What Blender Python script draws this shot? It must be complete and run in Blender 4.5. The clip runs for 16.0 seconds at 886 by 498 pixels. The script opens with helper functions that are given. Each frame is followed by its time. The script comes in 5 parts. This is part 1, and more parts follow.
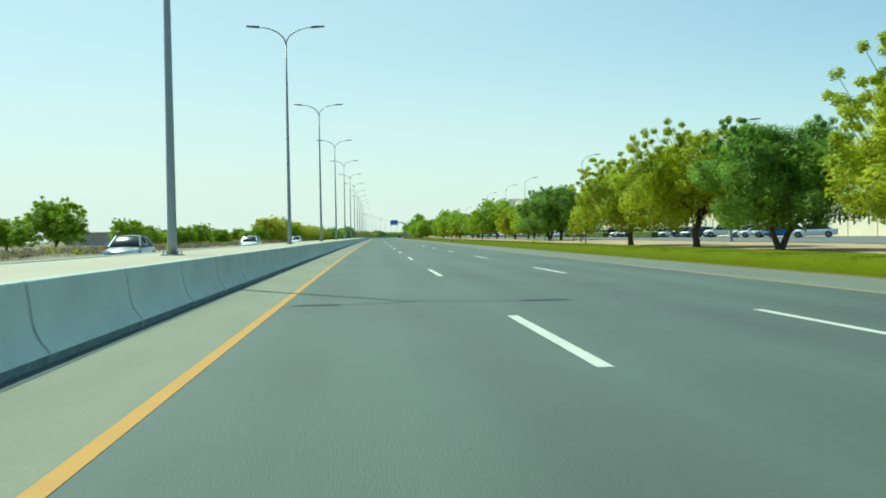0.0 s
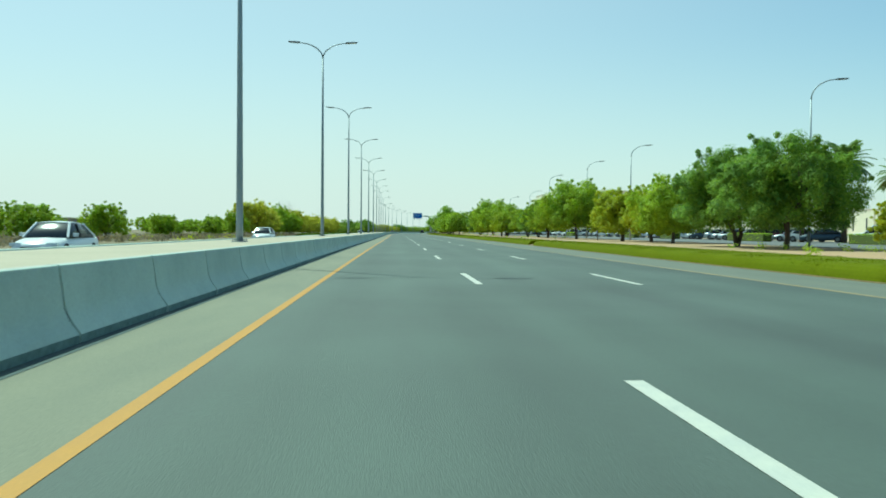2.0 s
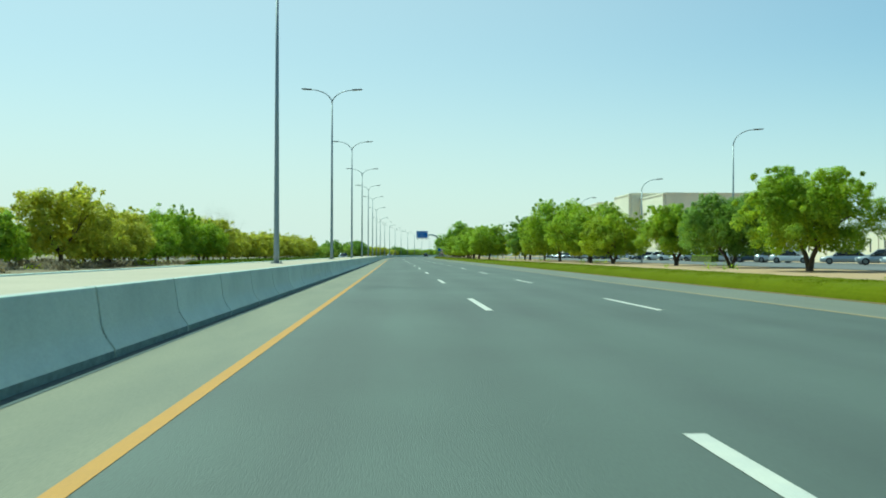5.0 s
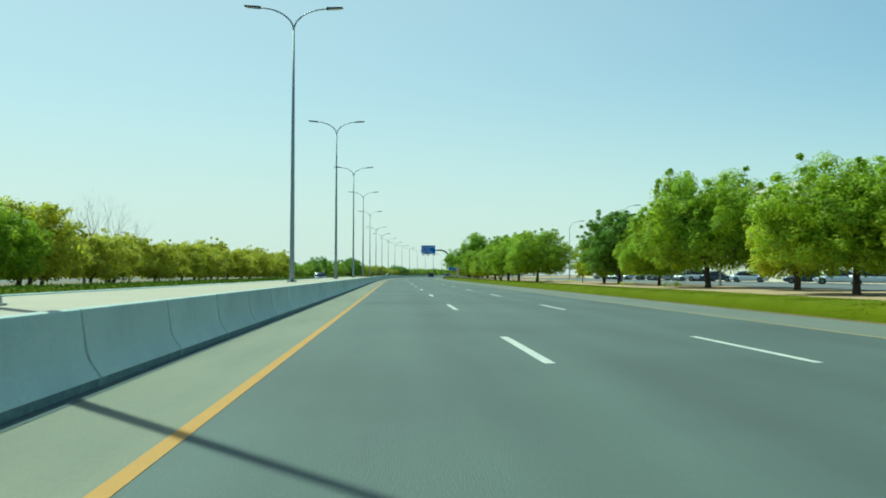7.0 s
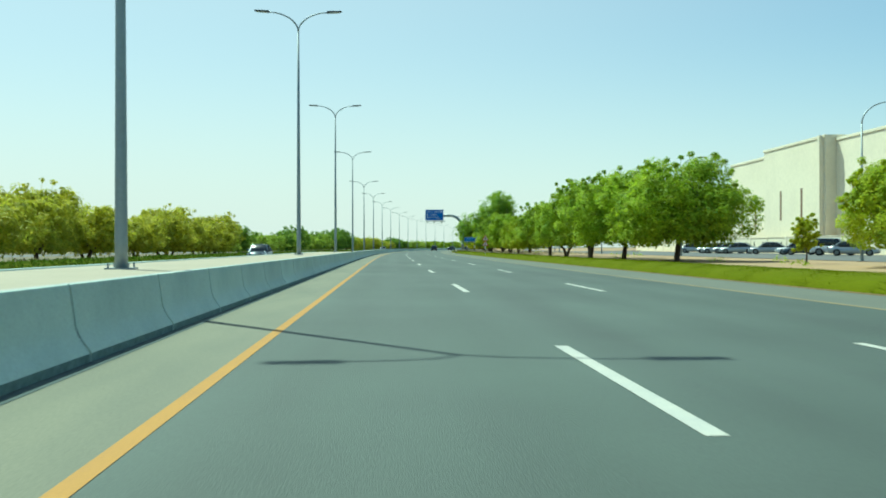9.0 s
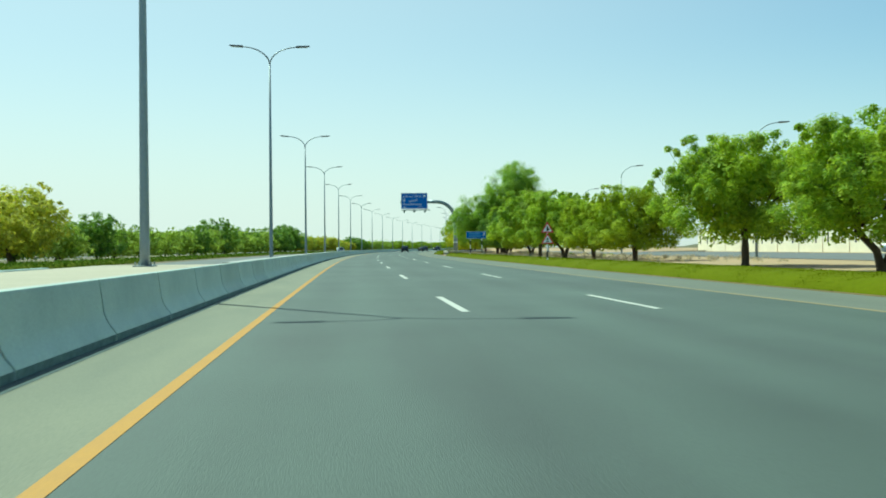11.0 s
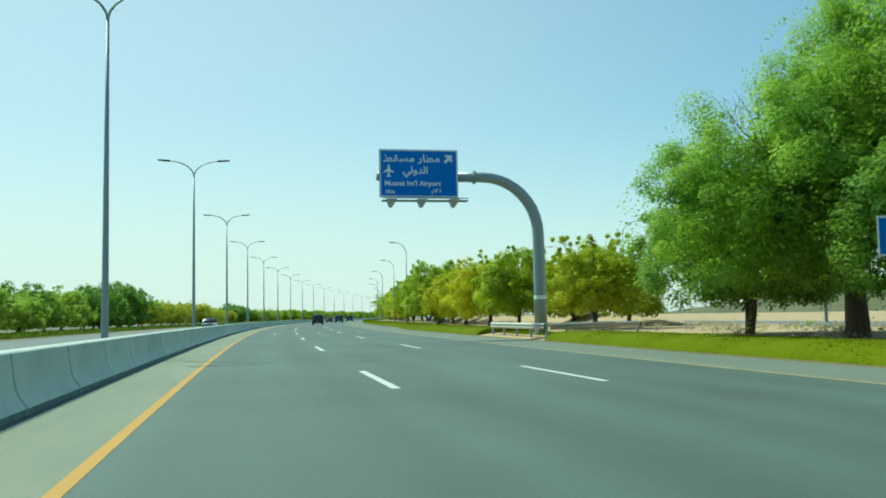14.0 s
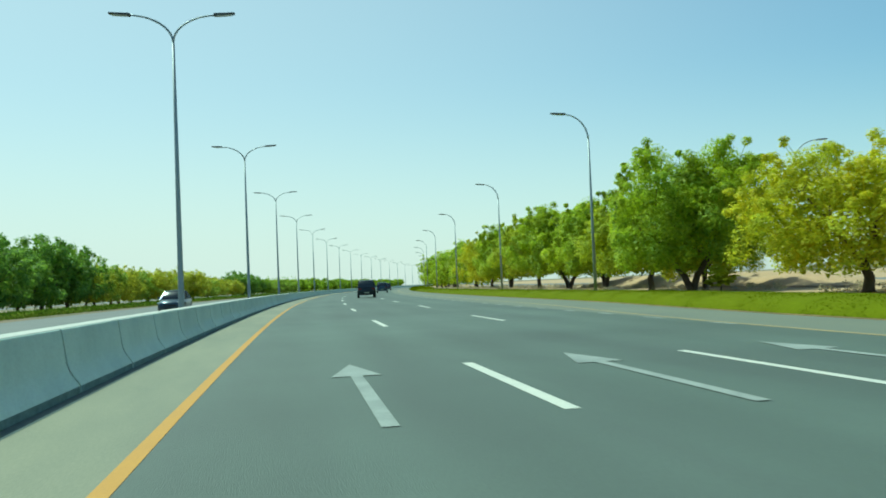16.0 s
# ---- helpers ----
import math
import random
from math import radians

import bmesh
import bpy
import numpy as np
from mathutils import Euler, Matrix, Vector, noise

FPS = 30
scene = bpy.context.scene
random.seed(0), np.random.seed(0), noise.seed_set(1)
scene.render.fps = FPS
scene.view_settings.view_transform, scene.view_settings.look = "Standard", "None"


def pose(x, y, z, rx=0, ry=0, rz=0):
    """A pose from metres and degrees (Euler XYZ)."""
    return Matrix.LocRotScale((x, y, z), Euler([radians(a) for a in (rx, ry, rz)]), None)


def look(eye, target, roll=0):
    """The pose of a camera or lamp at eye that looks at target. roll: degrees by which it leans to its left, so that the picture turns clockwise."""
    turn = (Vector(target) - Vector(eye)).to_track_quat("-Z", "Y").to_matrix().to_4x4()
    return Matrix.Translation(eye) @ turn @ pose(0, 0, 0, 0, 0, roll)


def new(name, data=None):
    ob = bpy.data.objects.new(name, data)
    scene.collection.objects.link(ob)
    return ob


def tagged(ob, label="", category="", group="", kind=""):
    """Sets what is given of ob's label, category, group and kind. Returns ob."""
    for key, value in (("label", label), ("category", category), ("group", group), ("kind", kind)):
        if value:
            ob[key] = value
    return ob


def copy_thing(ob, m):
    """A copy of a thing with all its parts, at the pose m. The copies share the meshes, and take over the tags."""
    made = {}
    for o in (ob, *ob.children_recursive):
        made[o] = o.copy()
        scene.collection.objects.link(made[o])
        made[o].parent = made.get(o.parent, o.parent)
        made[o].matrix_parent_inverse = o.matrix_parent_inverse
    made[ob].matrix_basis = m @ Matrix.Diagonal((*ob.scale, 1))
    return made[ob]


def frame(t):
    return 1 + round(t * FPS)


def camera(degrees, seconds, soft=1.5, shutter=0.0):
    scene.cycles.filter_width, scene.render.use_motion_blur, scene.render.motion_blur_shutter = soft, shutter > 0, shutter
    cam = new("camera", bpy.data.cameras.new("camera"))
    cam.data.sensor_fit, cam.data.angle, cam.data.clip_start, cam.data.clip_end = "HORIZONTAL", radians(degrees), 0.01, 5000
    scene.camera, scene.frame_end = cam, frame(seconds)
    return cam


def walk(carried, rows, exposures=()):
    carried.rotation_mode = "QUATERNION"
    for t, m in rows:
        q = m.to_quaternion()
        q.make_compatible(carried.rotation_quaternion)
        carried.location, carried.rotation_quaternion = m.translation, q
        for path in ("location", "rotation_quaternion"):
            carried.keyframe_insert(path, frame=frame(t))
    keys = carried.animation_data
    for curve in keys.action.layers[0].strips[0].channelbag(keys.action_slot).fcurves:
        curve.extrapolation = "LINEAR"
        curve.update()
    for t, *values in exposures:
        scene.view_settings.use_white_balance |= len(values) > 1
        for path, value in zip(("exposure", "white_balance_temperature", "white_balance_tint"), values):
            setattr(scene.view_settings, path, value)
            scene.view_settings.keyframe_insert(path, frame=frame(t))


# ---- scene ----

# The road is described by its length s and by d, the distance to the right of the inner yellow line.
CURVATURE = [-1.94, -1.46, -0.97, -0.35, 0.22, 0.30, 0.14, -1.66, -4.12, -5.45, -6.34, -6.50, -6.25, -5.72, -5.01, -4.19, -3.31, -2.41, -1.50]  # 1/10000 per metre, every 60 m from s = -60, left positive
S_AXIS = np.arange(-300.0, 2400.0, 3.0)
_bend = np.interp(S_AXIS, -60 + 60 * np.arange(len(CURVATURE)), CURVATURE) * 1e-4
_bend[(S_AXIS > 1020) | (S_AXIS < -60)] = 0
PSI = np.concatenate([[0], np.cumsum((_bend[1:] + _bend[:-1]) * 1.5)])
PSI -= PSI[100]
X_AXIS = np.concatenate([[0], np.cumsum(-(np.sin(PSI[1:]) + np.sin(PSI[:-1])) * 1.5)])
Y_AXIS = np.concatenate([[0], np.cumsum((np.cos(PSI[1:]) + np.cos(PSI[:-1])) * 1.5)])
X_AXIS -= X_AXIS[100]
Y_AXIS -= Y_AXIS[100]


def bearing(s):
    """The road's heading at s, in degrees, left positive."""
    return math.degrees(np.interp(s, S_AXIS, PSI))


def at(s, d, z=0.0):
    """A world point from road coordinates."""
    p = float(np.interp(s, S_AXIS, PSI))
    return Vector((float(np.interp(s, S_AXIS, X_AXIS)) + d * math.cos(p), float(np.interp(s, S_AXIS, Y_AXIS)) + d * math.sin(p), z))


def stand(s, d, z=0.0, turn=0.0, size=1.0, tall=1.0):
    """The pose of a thing that stands at s, d; its +y runs along the road."""
    v = at(s, d, z)
    return pose(v.x, v.y, v.z, 0, 0, bearing(s) + turn) @ Matrix.Diagonal((size, size, size * tall, 1))


# ---- camera ----
EYE = 1.194
cam = camera(53.41, 16.0, soft=1.8, shutter=0.06)
DRIVE = [  # seconds, s, d, pitch, roll, yaw to the road
    (0.0, -1.29, 1.625, -0.898, 1.006, -4.907),
    (0.5, 13.72, 1.673, -0.794, -0.114, -4.206),
    (1.0, 28.73, 1.713, -1.402, -0.358, -4.037),
    (1.5, 43.56, 1.751, -1.376, -0.391, -3.742),
    (2.0, 58.46, 1.772, -1.146, -0.378, -3.182),
    (2.5, 73.57, 1.808, -1.441, -0.115, -2.991),
    (3.0, 88.79, 1.828, -0.478, -0.408, -3.546),
    (3.5, 104.04, 1.809, -1.242, -0.390, -3.161),
    (4.0, 119.18, 1.777, -0.536, -0.243, -2.951),
    (6.5, 195.44, 1.645, 1.006, 0.101, -3.237),
    (7.0, 210.57, 1.620, 1.658, -0.141, -3.084),
    (7.5, 225.71, 1.596, 1.867, -0.214, -3.104),
    (8.0, 240.80, 1.614, 2.120, -0.240, -2.976),
    (8.5, 255.78, 1.647, 1.239, -0.429, -2.812),
    (9.0, 270.90, 1.641, -0.100, 0.128, -3.439),
    (9.5, 286.07, 1.613, -0.293, -0.400, -3.964),
    (12.0, 362.75, 1.585, 0.840, 0.705, -7.532),
    (12.5, 377.95, 1.577, 2.229, -0.051, -8.473),
    (13.0, 393.16, 1.564, 2.615, 0.008, -9.793),
    (13.5, 408.40, 1.505, 2.995, 0.699, -10.636),
    (14.0, 423.70, 1.397, 4.337, 1.120, -12.211),
    (14.5, 438.93, 1.277, 4.102, 1.765, -12.612),
    (15.0, 454.10, 1.183, 3.180, 2.964, -11.833),
    (15.5, 469.24, 1.145, 2.453, 2.814, -10.938),
    (16.0, 484.54, 1.245, 2.226, 2.474, -9.656),
]
PATH = []
for t, s, d, pitch, roll, yaw in DRIVE:
    v = at(s, d, EYE)
    PATH.append((t, pose(v.x, v.y, v.z, 90 + pitch, roll, yaw + bearing(s))))
walk(cam, PATH, exposures=(
    (0, 0.52, 5720, -29), (1, 0.46, 5640, -29), (2, 0.42, 5540, -31), (4, 0.44, 5560, -32), (6.5, 0.38, 5560, -32), (8.2, 0.34, 5480, -34), (8.6, 0.38, 5520, -33),
    (9, 0.5, 5660, -30), (9.5, 0.52, 5680, -30), (12, 0.5, 5680, -30), (13, 0.47, 5600, -32), (14, 0.5, 5560, -33), (14.5, 0.46, 5500, -35), (16, 0.44, 5560, -33)))

# ---- light ----
SUN_ELEVATION, SUN_LEFT = 55.0, 37.5  # degrees; left of the road's first heading
world = bpy.data.worlds.new("sky")
scene.world = world
world.use_nodes = True
wn, wl = world.node_tree.nodes, world.node_tree.links
sky = wn.new("ShaderNodeTexSky")
sky.sky_type, sky.sun_disc = "NISHITA", False
sky.sun_elevation, sky.sun_rotation = radians(SUN_ELEVATION), radians(-SUN_LEFT)
sky.air_density, sky.dust_density, sky.ozone_density, sky.altitude = 0.9, 1.0, 1.0, 0
haze = wn.new("ShaderNodeHueSaturation")
haze.inputs["Saturation"].default_value = 1.22
wl.new(sky.outputs[0], haze.inputs["Color"])
veil = wn.new("ShaderNodeMix")
veil.data_type = "RGBA"
veil.inputs[7].default_value = (6.3, 5.75, 5.75, 1)  # dusty white haze over the whole sky, thicker towards the sun
toward = wn.new("ShaderNodeVectorMath")
toward.operation = "DOT_PRODUCT"
toward.inputs[1].default_value = (-math.sin(radians(SUN_LEFT)), math.cos(radians(SUN_LEFT)), 0)
ways = wn.new("ShaderNodeTexCoord").outputs["Generated"]
wl.new(ways, toward.inputs[0])
height = wn.new("ShaderNodeSeparateXYZ")
wl.new(ways, height.inputs[0])
low = wn.new("ShaderNodeMapRange")  # and thicker near the horizon
low.interpolation_type = "SMOOTHSTEP"
low.inputs[1].default_value, low.inputs[2].default_value, low.inputs[3].default_value, low.inputs[4].default_value = -0.02, 0.24, 0.42, 0.0
wl.new(height.outputs[2], low.inputs[0])
thick = wn.new("ShaderNodeMapRange")
thick.interpolation_type = "SMOOTHSTEP"
thick.inputs[1].default_value, thick.inputs[2].default_value, thick.inputs[3].default_value, thick.inputs[4].default_value = -0.1, 1.0, 0.12, 0.58
wl.new(toward.outputs["Value"], thick.inputs[0])
total = wn.new("ShaderNodeMath")
total.use_clamp = True
wl.new(thick.outputs[0], total.inputs[0])
wl.new(low.outputs[0], total.inputs[1])
wl.new(total.outputs[0], veil.inputs[0])
wl.new(haze.outputs[0], veil.inputs[6])
wl.new(veil.outputs[2], wn["Background"].inputs[0])
wn["Background"].inputs[1].default_value = 0.102
sun = new("sun", bpy.data.lights.new("sun", "SUN"))
sun.data.energy, sun.data.angle, sun.data.color = 3.9, radians(0.6), (1.0, 0.95, 0.86)
_e, _a = radians(SUN_ELEVATION), radians(SUN_LEFT)
sun.matrix_world = look((0, 0, 60), Vector((0, 0, 60)) - Vector((-math.sin(_a) * math.cos(_e), math.cos(_a) * math.cos(_e), math.sin(_e))))


# ---- materials ----
def material(name, colour, rough=0.7, metal=0.0, grain=0.0, grain_scale=20.0, stain=None, stain_scale=0.6, stain_amount=0.5, bump=0.0, stretch=(1, 1, 1), vary=0.0, island=0.0, spec=0.5, translucent=0.0):
    """A procedural surface: colour, fine grain, larger stains, relief, and a shift from object to object or piece to piece."""
    m = bpy.data.materials.new(name)
    m.use_nodes = True
    n, l = m.node_tree.nodes, m.node_tree.links
    b = n["Principled BSDF"]
    b.inputs["Roughness"].default_value, b.inputs["Metallic"].default_value = rough, metal
    b.inputs["Specular IOR Level"].default_value = spec
    co = n.new("ShaderNodeTexCoord")
    mp = n.new("ShaderNodeMapping")
    mp.inputs["Scale"].default_value = stretch
    l.new(co.outputs["Object"], mp.inputs["Vector"])
    last = n.new("ShaderNodeRGB")
    last.outputs[0].default_value = (*colour, 1)
    out = last.outputs[0]

    def mix(kind, fac, a, c):
        x = n.new("ShaderNodeMix")
        x.data_type, x.blend_type = "RGBA", kind
        for sock, val in (("Factor", fac), ("A", a), ("B", c)):
            s = x.inputs[{"Factor": 0, "A": 6, "B": 7}[sock]]
            if hasattr(val, "is_output"):
                l.new(val, s)
            else:
                s.default_value = val
        return x.outputs[2]

    def noise_at(scale, detail=6.0, rough_=0.6):
        t = n.new("ShaderNodeTexNoise")
        t.inputs["Scale"].default_value, t.inputs["Detail"].default_value, t.inputs["Roughness"].default_value = scale, detail, rough_
        l.new(mp.outputs[0], t.inputs["Vector"])
        return t.outputs[0]

    def ramp(v, lo, hi, a=0.0, c=1.0):
        r = n.new("ShaderNodeMapRange")
        r.inputs[1].default_value, r.inputs[2].default_value, r.inputs[3].default_value, r.inputs[4].default_value = lo, hi, a, c
        l.new(v, r.inputs[0])
        return r.outputs[0]

    if stain:
        out = mix("MIX", ramp(noise_at(stain_scale), 0.38, 0.68, 0, stain_amount), out, (*stain, 1))
    g = None
    if grain:
        g = noise_at(grain_scale, 4.0)
        h = n.new("ShaderNodeHueSaturation")
        l.new(ramp(g, 0.25, 0.75, 1 - grain, 1 + grain), h.inputs["Value"])
        l.new(out, h.inputs["Color"])
        out = h.outputs[0]
    if vary or island:
        h = n.new("ShaderNodeHueSaturation")
        if vary:
            o = n.new("ShaderNodeObjectInfo")
            l.new(ramp(o.outputs["Random"], 0, 1, 1 - vary, 1 + vary), h.inputs["Value"])
        if island:
            o = n.new("ShaderNodeNewGeometry")
            l.new(ramp(o.outputs["Random Per Island"], 0, 1, 1 - island, 1 + island), h.inputs["Value"])
            l.new(ramp(o.outputs["Random Per Island"], 0, 1, 0.52, 0.485), h.inputs["Hue"])
        l.new(out, h.inputs["Color"])
        out = h.outputs[0]
    l.new(out, b.inputs["Base Color"])
    if bump:
        bp = n.new("ShaderNodeBump")
        bp.inputs["Strength"].default_value, bp.inputs["Distance"].default_value = bump, 0.02
        l.new(g if g else noise_at(grain_scale), bp.inputs["Height"])
        l.new(bp.outputs[0], b.inputs["Normal"])
    if translucent:
        tr = n.new("ShaderNodeBsdfTranslucent")
        l.new(out, tr.inputs["Color"])
        mx = n.new("ShaderNodeMixShader")
        mx.inputs[0].default_value = translucent
        l.new(b.outputs[0], mx.inputs[1])
        l.new(tr.outputs[0], mx.inputs[2])
        l.new(mx.outputs[0], n["Material Output"].inputs[0])
    return m


ASPHALT = material("asphalt", (0.071, 0.092, 0.075), 0.75, grain=0.18, grain_scale=90, stain=(0.05, 0.06, 0.053), stain_scale=0.5, stain_amount=0.75, bump=0.25, stretch=(1, 0.12, 1))


def worn_by_wheels(m, period, amount, patch):
    """Adds wheel tracks along the lanes and broad patches across them, by metres across and along the road."""
    n, l = m.node_tree.nodes, m.node_tree.links
    base = n["Principled BSDF"].inputs["Base Color"]
    colour = base.links[0].from_socket
    uv = n.new("ShaderNodeUVMap")
    uv.uv_map = "along"
    sep = n.new("ShaderNodeSeparateXYZ")
    l.new(uv.outputs[0], sep.inputs[0])
    turn = n.new("ShaderNodeMath")
    turn.operation = "MULTIPLY"
    turn.inputs[1].default_value = 2 * math.pi / period
    l.new(sep.outputs[0], turn.inputs[0])
    cos = n.new("ShaderNodeMath")
    cos.operation = "COSINE"
    l.new(turn.outputs[0], cos.inputs[0])
    mp = n.new("ShaderNodeMapping")
    mp.inputs["Scale"].default_value = (0.12, 0.16, 1)
    l.new(uv.outputs[0], mp.inputs[0])
    t = n.new("ShaderNodeTexNoise")
    t.inputs["Scale"].default_value, t.inputs["Detail"].default_value = 1.0, 4.0
    l.new(mp.outputs[0], t.inputs["Vector"])
    r = n.new("ShaderNodeMapRange")
    r.inputs[1].default_value, r.inputs[2].default_value, r.inputs[3].default_value, r.inputs[4].default_value = 0.3, 0.7, 1 - patch, 1 + patch
    l.new(t.outputs[0], r.inputs[0])
    k = n.new("ShaderNodeMath")
    k.operation = "MULTIPLY_ADD"
    k.inputs[1].default_value = amount
    l.new(cos.outputs[0], k.inputs[0])
    l.new(r.outputs[0], k.inputs[2])
    h = n.new("ShaderNodeHueSaturation")
    l.new(k.outputs[0], h.inputs["Value"])
    l.new(colour, h.inputs["Color"])
    l.new(h.outputs[0], base)


worn_by_wheels(ASPHALT, 1.85, 0.07, 0.16)
SHOULDER = material("dusty_asphalt", (0.2, 0.195, 0.133), 0.85, grain=0.15, grain_scale=60, stain=(0.14, 0.143, 0.104), stain_scale=0.8, stain_amount=0.7, bump=0.25, stretch=(1, 0.2, 1))
SHOULDER_GREY = material("dusty_grey_asphalt", (0.142, 0.147, 0.112), 0.85, grain=0.15, grain_scale=60, stain=(0.11, 0.118, 0.095), stain_scale=0.7, stain_amount=0.7, bump=0.25, stretch=(1, 0.2, 1))
FAR_ASPHALT = material("grey_asphalt", (0.14, 0.14, 0.135), 0.85, grain=0.15, grain_scale=30, stain=(0.1, 0.1, 0.1), stain_scale=0.2)
# Dark tone of the strip at the barrier's foot and of the joints.
GUTTER = material("gutter_dark", (0.06, 0.085, 0.08), 0.9, grain=0.3, grain_scale=12)
CONCRETE = material("barrier_concrete", (0.58, 0.66, 0.58), 0.95, grain=0.1, grain_scale=25, stain=(0.42, 0.5, 0.45), stain_scale=0.55, stain_amount=0.75, bump=0.1, vary=0.06, spec=0.15)
# Barrier toe: splash dirt plus the toe's shade, both put into the colour.
TOE_DIRT_SHADE = material("dirt_and_shade_band_on_concrete", (0.2, 0.27, 0.25), 0.95, grain=0.3, grain_scale=9, stain=(0.13, 0.18, 0.17), stain_scale=1.4, stain_amount=0.8)
MEDIAN_PALE = material("pale_median_concrete", (0.42, 0.355, 0.26), 0.9, grain=0.1, grain_scale=15, stain=(0.34, 0.29, 0.21), stain_scale=0.5, bump=0.1)
# Upward faces: warmer tone, without the bluish sky sheen coloured into the sides.
BARRIER_TOP = material("whitish_barrier_top", (0.45, 0.44, 0.4), 0.9, grain=0.1, grain_scale=15, stain=(0.38, 0.37, 0.34), stain_scale=0.5)
YELLOW = material("yellow_paint", (0.42, 0.2, 0.004), 0.7, grain=0.12, grain_scale=40, stain=(0.36, 0.17, 0.016), stain_scale=1.5, stain_amount=0.5)
YELLOW_OLD = material("faded_yellow_paint", (0.29, 0.22, 0.1), 0.8, grain=0.15, grain_scale=30, stain=(0.2, 0.17, 0.1), stain_scale=1.0, stain_amount=0.8)
WHITE = material("white_road_paint", (0.52, 0.5, 0.43), 0.7, grain=0.1, grain_scale=40, stain=(0.4, 0.4, 0.38), stain_scale=2.0, stain_amount=0.6)
WORN_WHITE = material("worn_white_road_paint", (0.26, 0.275, 0.255), 0.8, grain=0.15, grain_scale=30, stain=(0.15, 0.165, 0.155), stain_scale=1.2, stain_amount=0.8)
SAND = material("sandy_soil", (0.41, 0.265, 0.14), 0.95, grain=0.15, grain_scale=6, stain=(0.33, 0.24, 0.13), stain_scale=0.15, stain_amount=0.8, bump=0.4)
DRY = material("dry_ground", (0.2, 0.145, 0.08), 0.95, grain=0.2, grain_scale=3, stain=(0.12, 0.115, 0.05), stain_scale=0.08, stain_amount=0.9, bump=0.4)
STEEL = material("galvanised_steel", (0.3, 0.335, 0.345), 0.5, metal=0.4, grain=0.08, grain_scale=10)
STEEL_LIGHT = material("galvanised_rail", (0.47, 0.44, 0.37), 0.45, metal=0.3, grain=0.1, grain_scale=10, stain=(0.4, 0.38, 0.35), stain_scale=2.0)
DARK_METAL = material("dark_lamp_housing", (0.06, 0.065, 0.07), 0.5, metal=0.2, grain=0.05)
LENS = material("lamp_glass", (0.5, 0.52, 0.5), 0.15)
BARK = material("bark", (0.11, 0.08, 0.055), 0.95, grain=0.3, grain_scale=14, stain=(0.06, 0.045, 0.03), stain_scale=3.0, bump=0.6, stretch=(1, 1, 0.3))
TWIG = material("bare_twigs", (0.25, 0.21, 0.16), 0.95, grain=0.2)
SIGN_BLUE = material("sign_blue", (0.006, 0.135, 0.58), 0.4, grain=0.04, grain_scale=3)
SIGN_WHITE = material("sign_white", (0.8, 0.82, 0.82), 0.4, grain=0.02)
SIGN_FAINT = material("faint_sign_writing", (0.16, 0.42, 0.72), 0.4, grain=0.05)
SIGN_RED = material("sign_red", (0.65, 0.05, 0.05), 0.4, grain=0.03)
BLACK = material("black_paint", (0.02, 0.02, 0.022), 0.5, grain=0.05)
SIGN_BACK = material("sign_aluminium", (0.45, 0.46, 0.46), 0.5, metal=0.5, grain=0.05)


def leaves(name, colour, tr=0.52, young=None):
    """Leaf surface: older bluish-green and younger yellowish foliage in patches, varied from leaf to leaf."""
    old = young or (colour[0] * 0.5, colour[1] * 0.66, colour[2] * 1.5)
    return material(name, colour, 0.6, grain=0.3, grain_scale=0.9, stain=old, stain_scale=0.55, stain_amount=0.75, vary=0.14, island=0.2, spec=0.2, translucent=tr)


LEAF_MID = leaves("leaf_green", (0.45, 0.54, 0.03))
LEAF_DARK = leaves("leaf_dark_green", (0.27, 0.38, 0.04))
LEAF_YELLOW = leaves("leaf_yellow_green", (0.55, 0.56, 0.028))
LEAF_OLIVE = leaves("leaf_olive_yellow", (0.59, 0.56, 0.056), young=(0.4, 0.435, 0.047))
LEAF_LIME = leaves("leaf_lime_green", (0.49, 0.55, 0.026))
LEAF_FINE = leaves("leaf_feathery_green", (0.4, 0.52, 0.045))
LEAF_GOLD = leaves("leaf_golden_green", (0.65, 0.595, 0.03), young=(0.39, 0.465, 0.03))
LEAF_ROW = leaves("leaf_dull_green", (0.46, 0.54, 0.07), young=(0.34, 0.45, 0.07))
LEAF_HEDGE = material("hedge_leaf", (0.15, 0.175, 0.004), 0.95, grain=0.1, grain_scale=0.5, island=0.08, stain=(0.115, 0.15, 0.004), stain_scale=0.25, stain_amount=0.7, spec=0.02, translucent=0.5)
HEDGE_DARK = material("dark_hedge_leaf", (0.12, 0.175, 0.016), 0.9, grain=0.15, grain_scale=0.5, island=0.12, spec=0.02, translucent=0.25)
LEAF_PALM = leaves("palm_leaf", (0.2, 0.27, 0.06))
LITTER = material("dry_leaf_litter", (0.2, 0.13, 0.045), 0.95, grain=0.3, grain_scale=5, stain=(0.12, 0.1, 0.03), stain_scale=0.4, stain_amount=0.8)
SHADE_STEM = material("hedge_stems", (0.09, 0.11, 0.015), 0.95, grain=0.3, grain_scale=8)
DRY_GRASS = leaves("dry_grass", (0.52, 0.42, 0.22), 0.45)
BROWN_SCRUB = leaves("brown_scrub", (0.3, 0.235, 0.11), 0.4)
HEDGE_MASS = material("hedge_mass", (0.115, 0.135, 0.003), 0.95, grain=0.12, grain_scale=9, stain=(0.13, 0.135, 0.003), stain_scale=0.3, stain_amount=0.4, bump=0.3, spec=0.05)
